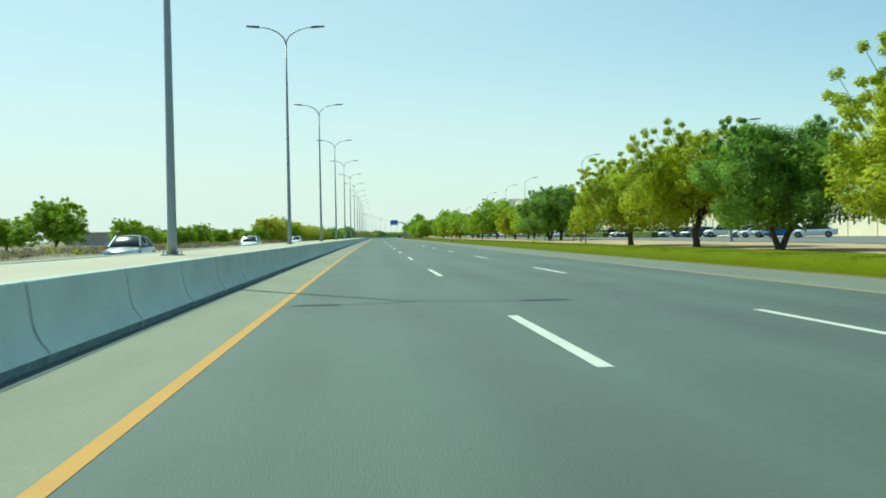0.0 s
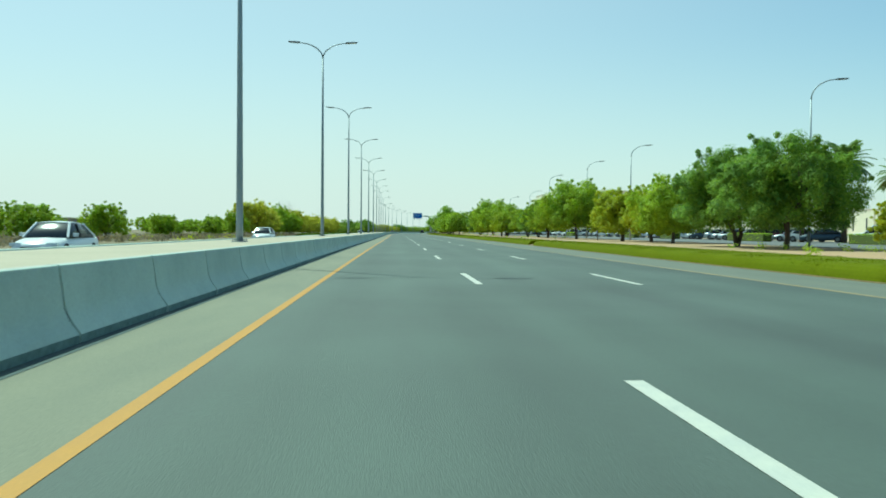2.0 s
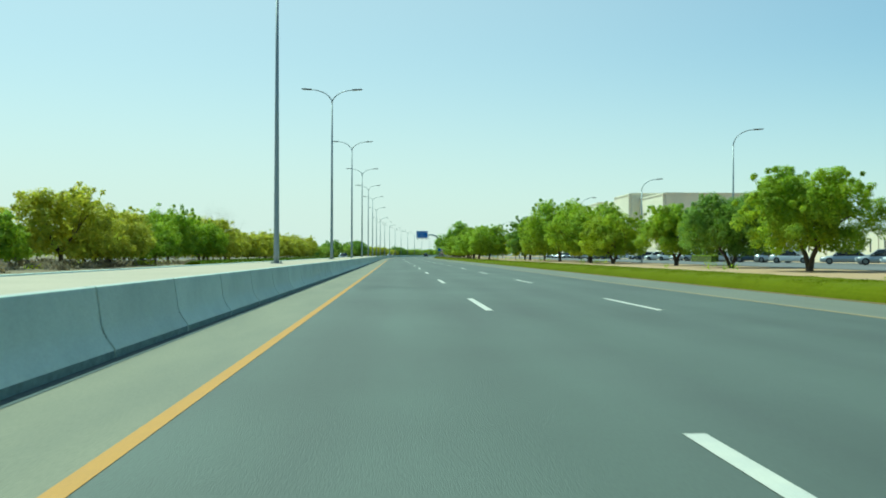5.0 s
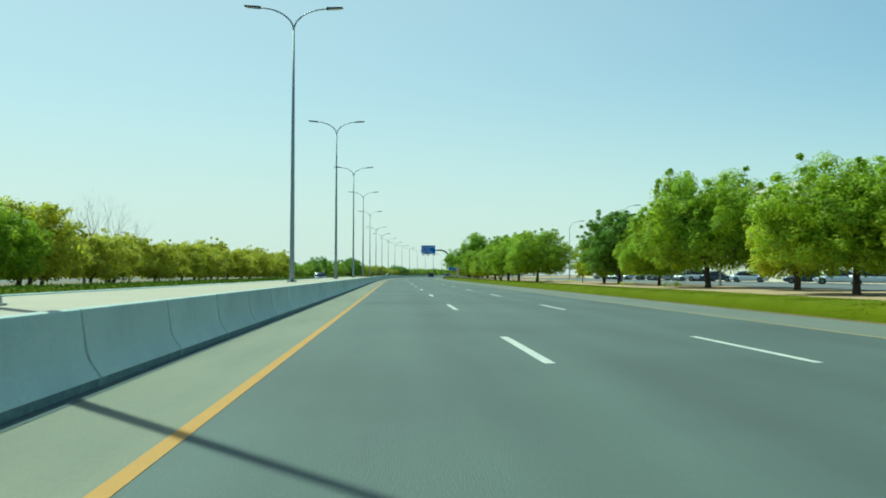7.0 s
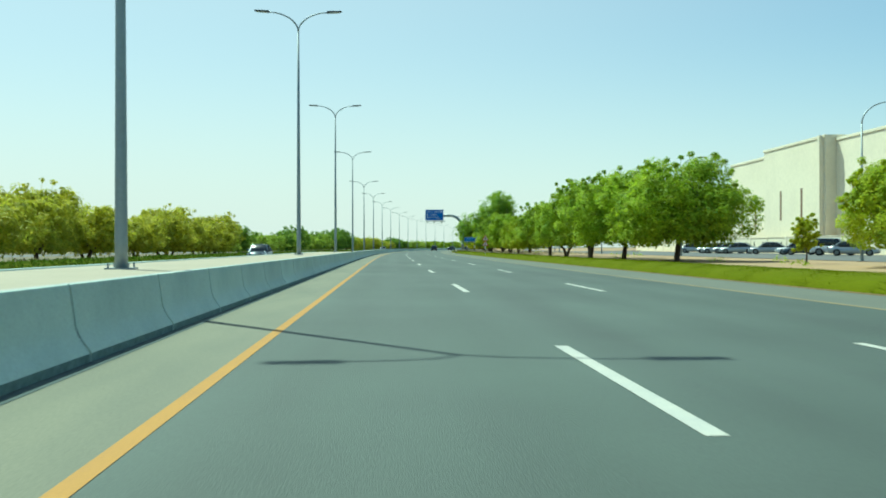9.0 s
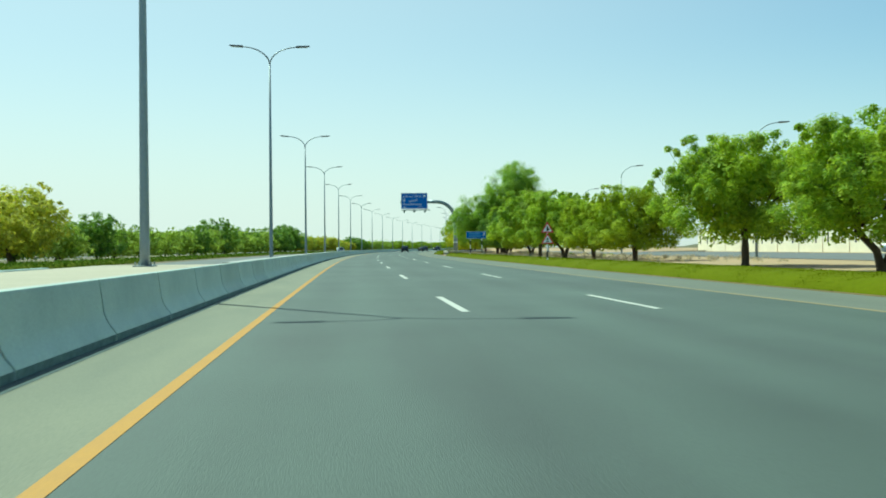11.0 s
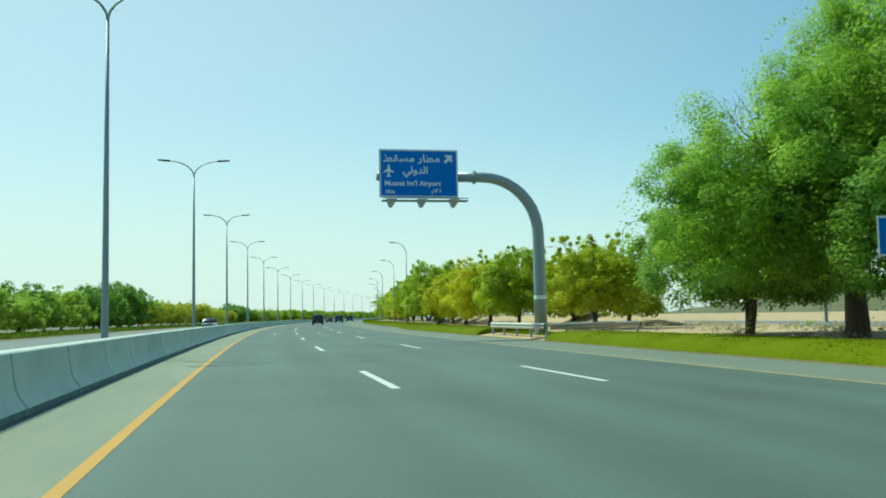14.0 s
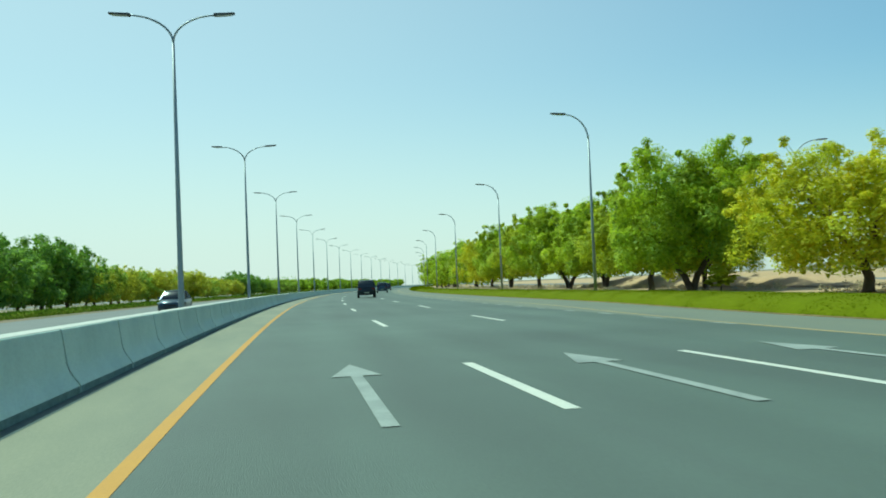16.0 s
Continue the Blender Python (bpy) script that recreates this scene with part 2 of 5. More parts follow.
HILL = material("dry_hill", (0.12, 0.105, 0.045), 0.95, grain=0.25, grain_scale=0.8, stain=(0.06, 0.06, 0.022), stain_scale=0.05, stain_amount=0.9)


# ---- builders ----
def mesh_from(name, verts, faces):
    me = bpy.data.meshes.new(name)
    me.from_pydata(verts, [], faces)
    me.update()
    return me


def part(name, me, mat, parent=None, label="", smooth=False):
    """Links a mesh (or a bmesh) as one object under its thing."""
    if isinstance(me, bmesh.types.BMesh):
        data = bpy.data.meshes.new(name)
        me.to_mesh(data)
        me.free()
        me = data
    if mat and not me.materials:
        me.materials.append(mat)
    if smooth:
        me.polygons.foreach_set("use_smooth", [True] * len(me.polygons))
    ob = new(name, me)
    ob.parent = parent
    if label:
        ob["label"] = label
    return ob


def sweep(name, profile, s0, s1, step, mat, shift=None, closed=False):
    """A strip along the road with the cross-section profile of (d, z)."""
    n = max(2, int(round((s1 - s0) / step)) + 1)
    verts, faces, m = [], [], len(profile)
    for i in range(n):
        s = s0 + (s1 - s0) * i / (n - 1)
        k = shift(s) if shift else 0.0
        verts += [at(s, d + k, z) for d, z in profile]
    for i in range(n - 1):
        for j in range(m if closed else m - 1):
            a, b = i * m + j, i * m + (j + 1) % m
            faces.append((a, b, b + m, a + m))
    if closed:
        faces += [tuple(range(m))[::-1], tuple(range((n - 1) * m, n * m))]
    me = mesh_from(name, verts, faces)
    bm = bmesh.new()
    bm.from_mesh(me)
    along = bm.loops.layers.uv.new("along")  # u: metres across, v: metres along
    for f in bm.faces:
        for lp in f.loops:
            i = lp.vert.index
            lp[along].uv = (profile[i % m][0], s0 + (s1 - s0) * (i // m) / (n - 1))
    bmesh.ops.recalc_face_normals(bm, faces=bm.faces)
    up = sum(f.normal.z * f.calc_area() for f in bm.faces)
    if up < 0 and not closed:
        bmesh.ops.reverse_faces(bm, faces=bm.faces)
    bm.to_mesh(me)
    bm.free()
    return part(name, me, mat)


def box(bm, x0, x1, y0, y1, z0, z1, bevel=0.0):
    vs = [bm.verts.new(p) for p in ((x0, y0, z0), (x1, y0, z0), (x1, y1, z0), (x0, y1, z0), (x0, y0, z1), (x1, y0, z1), (x1, y1, z1), (x0, y1, z1))]
    fs = [bm.faces.new([vs[i] for i in q]) for q in ((3, 2, 1, 0), (4, 5, 6, 7), (0, 1, 5, 4), (1, 2, 6, 5), (2, 3, 7, 6), (3, 0, 4, 7))]
    if bevel:
        bmesh.ops.bevel(bm, geom=list({e for f in fs for e in f.edges}), offset=bevel, segments=2, affect="EDGES", profile=0.6)
    return bm


def boxed(*a, bevel=0.0):
    return box(bmesh.new(), *a, bevel=bevel)


def tube(points, radii, sides=8, verts=None, faces=None):
    """A tapered tube through points; adds to the lists or returns its own."""
    own = verts is None
    if own:
        verts, faces = [], []
    points = [Vector(p) for p in points]
    base = len(verts)
    ref = Vector((0.31, 0.95, 0.05))
    for i, p in enumerate(points):
        w = (points[min(i + 1, len(points) - 1)] - points[max(i - 1, 0)]).normalized()
        u = w.cross(ref)
        u = u.normalized() if u.length > 0.05 else w.cross(Vector((1, 0, 0.2))).normalized()
        v = w.cross(u)
        for k in range(sides):
            a = 2 * math.pi * k / sides
            verts.append(p + (u * math.cos(a) + v * math.sin(a)) * radii[i])
    for i in range(len(points) - 1):
        for k in range(sides):
            a, b = base + i * sides + k, base + i * sides + (k + 1) % sides
            faces.append((a, a + sides, b + sides, b))
    faces.append(tuple(base + k for k in range(sides)))
    faces.append(tuple(base + (len(points) - 1) * sides + k for k in range(sides))[::-1])
    return (verts, faces)


def tube_mesh(name, points, radii, sides=10):
    return mesh_from(name, *tube(points, radii, sides))


def top(name, s, d, z=0.0, turn=0.0):
    """An Empty that carries a thing's parts."""
    ob = new(name)
    ob.matrix_basis = stand(s, d, z, turn)
    return ob


# ---- the large structure ----
def widen(s):
    """How far the outer edge of the road swings out towards the exit."""
    x = min(1, max(0, (s - 500) / 30))
    return 1.5 * x * x * (3 - 2 * x)


_v = [(math.cos(a) * r, 400 + math.sin(a) * r, -0.08) for r in (900.0, 4000.0) for a in [2 * math.pi * i / 48 for i in range(48)]]
ground = part("ground", mesh_from("ground", _v, [tuple(range(48))] + [(i, 48 + i, 48 + (i + 1) % 48, (i + 1) % 48) for i in range(48)]), DRY)
tagged(ground, "wide flat dry sandy ground reaching the horizon", "ground", kind="structure")
S0, S1 = -40, 1500
tagged(sweep("road", [(0, -0.07), (0, 0), (11, 0), (11, -0.07)], S0, S1, 6, ASPHALT), "three-lane dark grey asphalt carriageway with faint tyre tracks", "road", kind="structure")
tagged(sweep("shoulder", [(-1.55, -0.07), (-1.55, 0.0), (0, 0), (0, -0.07)], S0, S1, 6, SHOULDER), "pale dusty inner asphalt shoulder beside the barrier", "shoulder", kind="structure")
_n = int((S1 - S0) / 6) + 1
_vv = []
for i in range(_n):
    s = S0 + 6 * i
    _vv += [at(s, 11.0), at(s, 13.5 + widen(s))]
tagged(part("shoulder", mesh_from("shoulder_outer", _vv, [(2 * i, 2 * i + 1, 2 * i + 3, 2 * i + 2) for i in range(_n - 1)]), SHOULDER_GREY), "grey dusty outer asphalt shoulder beside the hedge", "shoulder", kind="structure")
tagged(sweep("gutter", [(-1.56, 0.0), (-1.31, 0.004)], S0, S1, 6, GUTTER), "dark gutter strip at the barrier's foot", "gutter", kind="structure")
tagged(sweep("opposite_road", [(-16.2, -0.07), (-16.2, 0), (-5.6, 0), (-5.6, -0.07)], S0, S1, 6, FAR_ASPHALT), "grey asphalt carriageway of the oncoming traffic", "road", kind="structure")
tagged(sweep("kerb", [(13.5, -0.05), (13.5, 0.012), (13.58, 0.02), (13.7, 0.03)], S0, 900, 6, LITTER, shift=widen), "low kerb under the hedge strewn with dry leaves", "kerb", kind="structure")
tagged(sweep("verge", [(13.62, 0.02), (14.6, 0.14), (17.5, 0.22), (31.0, 0.25)], S0, 900, 6, SAND, shift=widen), "sandy planted verge between highway and service road", "verge", kind="structure")
tagged(sweep("service_road", [(31.0, 0.28), (40, 0.28), (53, 0.3)], S0, 470, 6, FAR_ASPHALT), "grey asphalt service road and parking bays", "road", kind="structure")
tagged(sweep("service_road", [(33.0, 0.28), (41, 0.28)], 470, 900, 6, FAR_ASPHALT), "grey asphalt service road past open land", "road", kind="structure")
tagged(sweep("verge", [(53, 0.31), (90, 0.34), (320, 0.34)], S0, 470, 10, SAND), "sandy ground behind the parking bays", "verge", kind="structure")
tagged(sweep("verge", [(41, 0.27), (60, 0.5), (320, 0.5)], 470, 900, 10, SAND), "bare sandy open land beyond the service road", "verge", kind="structure")
tagged(sweep("verge", [(31, 0.27), (33, 0.275)], 470, 900, 10, SAND), "sandy strip beside the service road", "verge", kind="structure")
tagged(sweep("verge", [(-45, 0.1), (-16.5, 0.1), (-16.2, -0.02)], S0, 900, 10, DRY), "dry grassy verge beside the oncoming carriageway", "verge", kind="structure")
tagged(sweep("side_road", [(-58, 0.12), (-45, 0.12)], S0, 900, 10, FAR_ASPHALT), "grey side road behind the planted verge", "road", kind="structure")
tagged(sweep("median", [(-5.2, 0.79), (-1.9, 0.79)], S0, 357, 6, MEDIAN_PALE), "pale cream concrete top of the raised median", "median", kind="structure")
tagged(sweep("median", [(-5.6, 0.0), (-4.4, 0.02), (-2.1, 0.02)], 358, S1, 6, FAR_ASPHALT), "grey paved strip behind the single barrier", "median", kind="structure")
tagged(sweep("coping", [(-2.12, 0.0), (-2.12, 0.825), (-1.74, 0.825)], 358, S1, 6, BARRIER_TOP), "whitish flat top of the single barrier", "barrier", kind="structure")

# road paint
tagged(sweep("edge_line", [(-0.035, 0.004), (0.105, 0.004)], S0, S1, 6, YELLOW), "bright yellow inner edge line", "road marking", kind="structure")
tagged(sweep("edge_line", [(10.87, 0.004), (11.03, 0.004)], S0, S1, 6, YELLOW_OLD, shift=widen), "faded yellow outer edge line", "road marking", kind="structure")
DASH_PERIOD, DASH_PHASE, DASH_LONG, LANE = 18.0, 6.33, 5.1, 3.7


def lane_dash(s, d, long, wide, mat):
    n = 4
    vs = [at(s + long * i / n, d + e, 0.005) for i in range(n + 1) for e in (-wide / 2, wide / 2)]
    ob = part("lane_dash", mesh_from("lane_dash", vs, [(2 * i, 2 * i + 1, 2 * i + 3, 2 * i + 2) for i in range(n)]), mat)
    return tagged(ob, "white broken lane line stripe on asphalt", "road marking", group="lane dashes", kind="structure")


for k in range(-2, 60):
    s = DASH_PHASE + DASH_PERIOD * k
    lane_dash(s, LANE, DASH_LONG, 0.16, WHITE)
    lane_dash(s, 2 * LANE - 0.35 * max(0, 1 - ((s - 486) / 34) ** 2), DASH_LONG, 0.15, WHITE)
for k in range(24):
    lane_dash(503 + 4.0 * k, 10.85, 1.4, 0.13, WORN_WHITE)


def road_arrow(s, d):
    pts = [(0, 0), (0, 4.4), (-0.26, 4.4), (0.08, 6.2), (0.42, 4.4), (0.16, 4.4), (0.16, 0)]
    vs = [at(s + y, d + x - 0.08, 0.009) for x, y in pts]
    ob = part("road_arrow", mesh_from("road_arrow", vs, [(0, 6, 5, 1), (2, 1, 5, 4, 3)]), WORN_WHITE)
    return tagged(ob, "worn white straight-ahead arrow painted on asphalt", "road marking", group="lane arrows", kind="structure")


for d in (2.0, 5.4, 8.75):
    road_arrow(492.0, d)

# ---- barrier ----
SEG, SEG_START = 3.542, 0.545


def barrier_mesh():
    pr = [(0.0, 0.0), (0.0, 0.09), (-0.03, 0.14), (-0.08, 0.2), (-0.13, 0.29), (-0.16, 0.38), (-0.175, 0.5), (-0.215, 0.79), (-0.22, 0.81), (-0.24, 0.82), (-0.37, 0.82), (-0.39, 0.80), (-0.45, 0.35), (-0.60, 0.09), (-0.60, 0.0)]
    n = len(pr)
    vs = [(x, y, z) for y in (0.026, SEG - 0.026) for x, z in pr]
    fs = [(i, i + 1, n + i + 1, n + i) for i in range(n - 1)] + [tuple(range(n))[::-1], tuple(range(n, 2 * n))]
    me = mesh_from("barrier_segment", vs, fs)
    bm = bmesh.new()
    bm.from_mesh(me)
    bmesh.ops.recalc_face_normals(bm, faces=bm.faces)
    for e in bm.edges:
        e.smooth = not (abs(e.verts[0].co.y - e.verts[1].co.y) < 1e-4) and 0.2 < e.verts[0].co.z < 0.78
    for f in bm.faces:
        f.smooth = True
    bm.to_mesh(me)
    bm.free()
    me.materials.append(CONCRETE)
    me.materials.append(BARRIER_TOP)
    me.materials.append(TOE_DIRT_SHADE)
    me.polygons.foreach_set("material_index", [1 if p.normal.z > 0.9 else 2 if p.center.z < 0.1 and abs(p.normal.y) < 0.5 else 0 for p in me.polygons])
    return me


BARRIER_MESH = barrier_mesh()
barrier = tagged(new("barrier"), "grey precast concrete median barrier in jointed segments", "barrier", kind="structure")
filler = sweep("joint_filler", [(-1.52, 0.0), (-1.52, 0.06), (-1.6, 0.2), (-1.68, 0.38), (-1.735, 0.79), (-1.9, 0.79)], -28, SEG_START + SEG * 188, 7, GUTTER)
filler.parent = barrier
barrier_back = tagged(new("barrier"), "grey concrete barrier on the far edge of the median", "barrier", kind="structure")
for k in range(-9, 188):
    ob = new("barrier_segment", BARRIER_MESH)
    ob.matrix_basis = stand(SEG_START + SEG * k, -1.5)
    ob.parent = barrier
for k in range(-3, 25):
    s = 2.7 + 14.0 * k
    bk = sweep("barrier_segment", [(-5.15, 0.78), (-5.17, 0.82), (-5.33, 0.82), (-5.4, 0.33), (-5.55, 0.07), (-5.55, 0)], s, s + 13.97, 7, CONCRETE)
    bk.parent = barrier_back
tagged(sweep("barrier", [(-1.5, 0), (-1.5, 0.075), (-1.63, 0.33), (-1.715, 0.8), (-1.735, 0.82), (-1.9, 0.82), (-1.92, 0.79)], SEG_START + SEG * 188, S1, 8, CONCRETE), "grey concrete median barrier far along the road", "barrier", kind="structure")


# ---- lamps ----
LAMP_S0, LAMP_STEP, LAMP_D = 22.38, 33.23, -3.53


def arm_points(reach, rise, sx):
    return [(sx * reach * (1 - math.cos(q)), 0, rise * math.sin(q)) for q in [math.pi / 2 * i / 10 for i in range(11)]]


def luminaire(parent, x, z, sx, tilt=4):
    head = bmesh.new()
    box(head, -0.42, 0.42, -0.15, 0.15, -0.05, 0.05, bevel=0.03)
    for v in head.verts:
        k = 1 - 0.35 * max(0, (v.co.x * sx + 0.42) / 0.84 - 0.5)
        v.co.y *= k
        v.co.z = v.co.z * (0.6 if v.co.x * sx > 0 else 1)
    ob = part("luminaire", head, DARK_METAL, parent, "flat dark street lamp head")
    ob.matrix_basis = pose(x, 0, z, 0, -sx * tilt, 0)
    part("lens", boxed(-0.3, 0.3, -0.11, 0.11, -0.062, -0.048, bevel=0.005), LENS, ob)
    return ob


def twin_lamp(tall):
    root = new("street_lamp")
    fork = tall - 1.2
    part("pole", tube_mesh("pole", [(0, 0, 0), (0, 0, 0.5), (0, 0, fork * 0.5), (0, 0, fork)], [0.125, 0.12, 0.09, 0.055], 12), STEEL, root, smooth=True)
    part("base_plate", boxed(-0.25, 0.25, -0.25, 0.25, 0, 0.03, bevel=0.006), STEEL, root)
    for x in (-0.19, 0.19):
        for y in (-0.19, 0.19):
            part("bolt", tube_mesh("bolt", [(x, y, 0.02), (x, y, 0.12)], [0.02, 0.02], 6), STEEL, root)
    for sx in (-1, 1):
        pts = [(x, y, z + fork - 0.02) for x, y, z in arm_points(1.75, 1.12, sx)]
        part("arm", tube_mesh("arm", pts, [0.05 - 0.018 * i / 10 for i in range(11)], 8), STEEL, root, smooth=True)
        luminaire(root, sx * 2.05, tall - 0.06, sx)
    return root


def single_lamp(tall, reach, sx):
    root = new("street_lamp")
    fork = tall - 1.5
    part("pole", tube_mesh("pole", [(0, 0, 0), (0, 0, fork * 0.5), (0, 0, fork)], [0.1, 0.075, 0.05], 10), STEEL, root, smooth=True)
    part("base_plate", boxed(-0.2, 0.2, -0.2, 0.2, 0, 0.03, bevel=0.006), STEEL, root)
    pts = [(x, y, z + fork - 0.02) for x, y, z in arm_points(reach - 0.7, 1.42, sx)]
    part("arm", tube_mesh("arm", pts, [0.05 - 0.018 * i / 10 for i in range(11)], 8), STEEL, root, smooth=True)
    luminaire(root, sx * (reach - 0.4), tall - 0.06, sx)
    return root


def repeat(proto, spots, label, category, group):
    """Stands copies of a prototype at the given poses; the prototype takes the first."""
    tagged(proto, label, category, group)
    proto.matrix_basis = spots[0]
    for m in spots[1:]:
        o = copy_thing(proto, m)
        o.matrix_basis = m
    return proto


repeat(twin_lamp(14.7 - 0.79), [stand(LAMP_S0 + LAMP_STEP * k, LAMP_D, 0.79 if k < 11 else 0.02) for k in range(0, 12)], "tall grey steel street lamp with two curved arms on the median", "street lamp", "median lamps")
repeat(twin_lamp(12.55 - 0.02), [stand(LAMP_S0 + LAMP_STEP * k, LAMP_D, 0.02) for k in range(12, 36)], "grey steel street lamp with two curved arms on the median", "street lamp", "median lamps")
repeat(single_lamp(10.2, 2.1, -1), [stand(532 + 34.5 * k, 17.2 if k == 0 else 18.7, 0.22) for k in range(0, 12)], "grey single-arm street lamp reaching over the carriageway", "street lamp", "roadside lamps")
repeat(single_lamp(11.7, 2.6, 1), [stand(s, 30.3, 0.27) for s in (118, 165, 190, 223)], "grey single-arm street lamp over the service road", "street lamp", "service road lamps")
repeat(single_lamp(10.2, 2.6, 1), [stand(s, 31.5, 0.28) for s in (70, 255, 290, 325, 360, 395.5, 430.8)], "grey single-arm street lamp over the service road", "street lamp", "service road lamps")

repeat(single_lamp(10.5, 2.6, 1), [stand(s, 37.3, 0.28) for s in (475.5, 510.6, 545.7, 580.8, 616)], "grey single-arm street lamp over the service road", "street lamp", "service road lamps")


# ---- plants ----
def leaf_cards(rng, centres, count, spread, size, flat=0.5):
    """Many small bent leaf cards in clumps round the centres."""
    verts, faces = [], []
    for c, r in centres:
        n = max(4, int(count * (r / spread) ** 1.5))
        for _ in range(n):
            u = Vector((rng.gauss(0, 1), rng.gauss(0, 1), rng.gauss(0, 1))).normalized()
            p = c + Vector((u.x, u.y, u.z * flat + 0.0)) * r * (rng.random() ** 0.45)
            nrm = (u + Vector((rng.gauss(0, 0.5), rng.gauss(0, 0.5), rng.gauss(0.25, 0.5)))).normalized()
            a = nrm.cross(Vector((rng.gauss(0, 1), rng.gauss(0, 1), rng.gauss(0, 1)))).normalized()
            b = nrm.cross(a)
            l, w = size * rng.uniform(0.7, 1.4), size * rng.uniform(0.35, 0.6)
            i = len(verts)
            verts += [p - a * l * 0.5, p + b * w * 0.5 + nrm * 0.15 * w, p + a * l * 0.5, p - b * w * 0.5 + nrm * 0.15 * w]
            faces.append((i, i + 1, i + 2, i + 3))
    return verts, faces


def grow(rng, start, heading, length, radius, depth, verts, faces, tips, lift=0.15, spread=0.6):
    pts, rads, p, h = [start], [radius], start.copy(), heading.normalized()
    n = 3
    for i in range(n):
        h = (h + Vector((rng.gauss(0, 0.14), rng.gauss(0, 0.14), rng.gauss(lift * 0.5, 0.1)))).normalized()
        p = p + h * length / n
        pts.append(p.copy())
        rads.append(radius * (1 - 0.5 * (i + 1) / n))
    tube(pts, rads, 5 if depth > 1 else 4, verts, faces)
    if depth == 0:
        tips.append(p)
        return
    for k in range(rng.choice((2, 3, 3))):
        a = rng.uniform(0, 2 * math.pi)
        side = Vector((math.cos(a), math.sin(a), rng.uniform(-0.1, 0.5)))
        grow(rng, pts[rng.choice((2, 3, 3))], h + side * spread * 1.4, length * rng.uniform(0.6, 0.85), rads[-1] * 0.75, depth - 1, verts, faces, tips, lift, spread)
    tips.append(p)


def puffs(rng, clumps):
    """Round tufts of leaf cards; clumps: (centre, radius, number of leaves, leaf size) each."""
    verts, faces = [], []
    for c, r, n, size in clumps:
        for _ in range(int(n * 1.75)):
            u = Vector((rng.gauss(0, 1), rng.gauss(0, 1), rng.gauss(0.15, 1))).normalized()
            p = c + Vector((u.x, u.y, u.z * 0.85)) * r * (rng.random() ** 0.28)
            nrm = (u * 0.75 + Vector((rng.gauss(0, 0.22), rng.gauss(0, 0.22), rng.gauss(0.6, 0.2)))).normalized()
            a = nrm.cross(Vector((rng.gauss(0, 1), rng.gauss(0, 1), rng.gauss(0, 1)))).normalized()
            b = nrm.cross(a)
            l, w = size * rng.uniform(0.6, 1.1) * 0.5, size * rng.uniform(0.38, 0.6) * 0.5
            i = len(verts)
            verts += [p - a * l + b * w, p - a * l - b * w, p + a * l]
            faces.append((i, i + 1, i + 2))
    return verts, faces


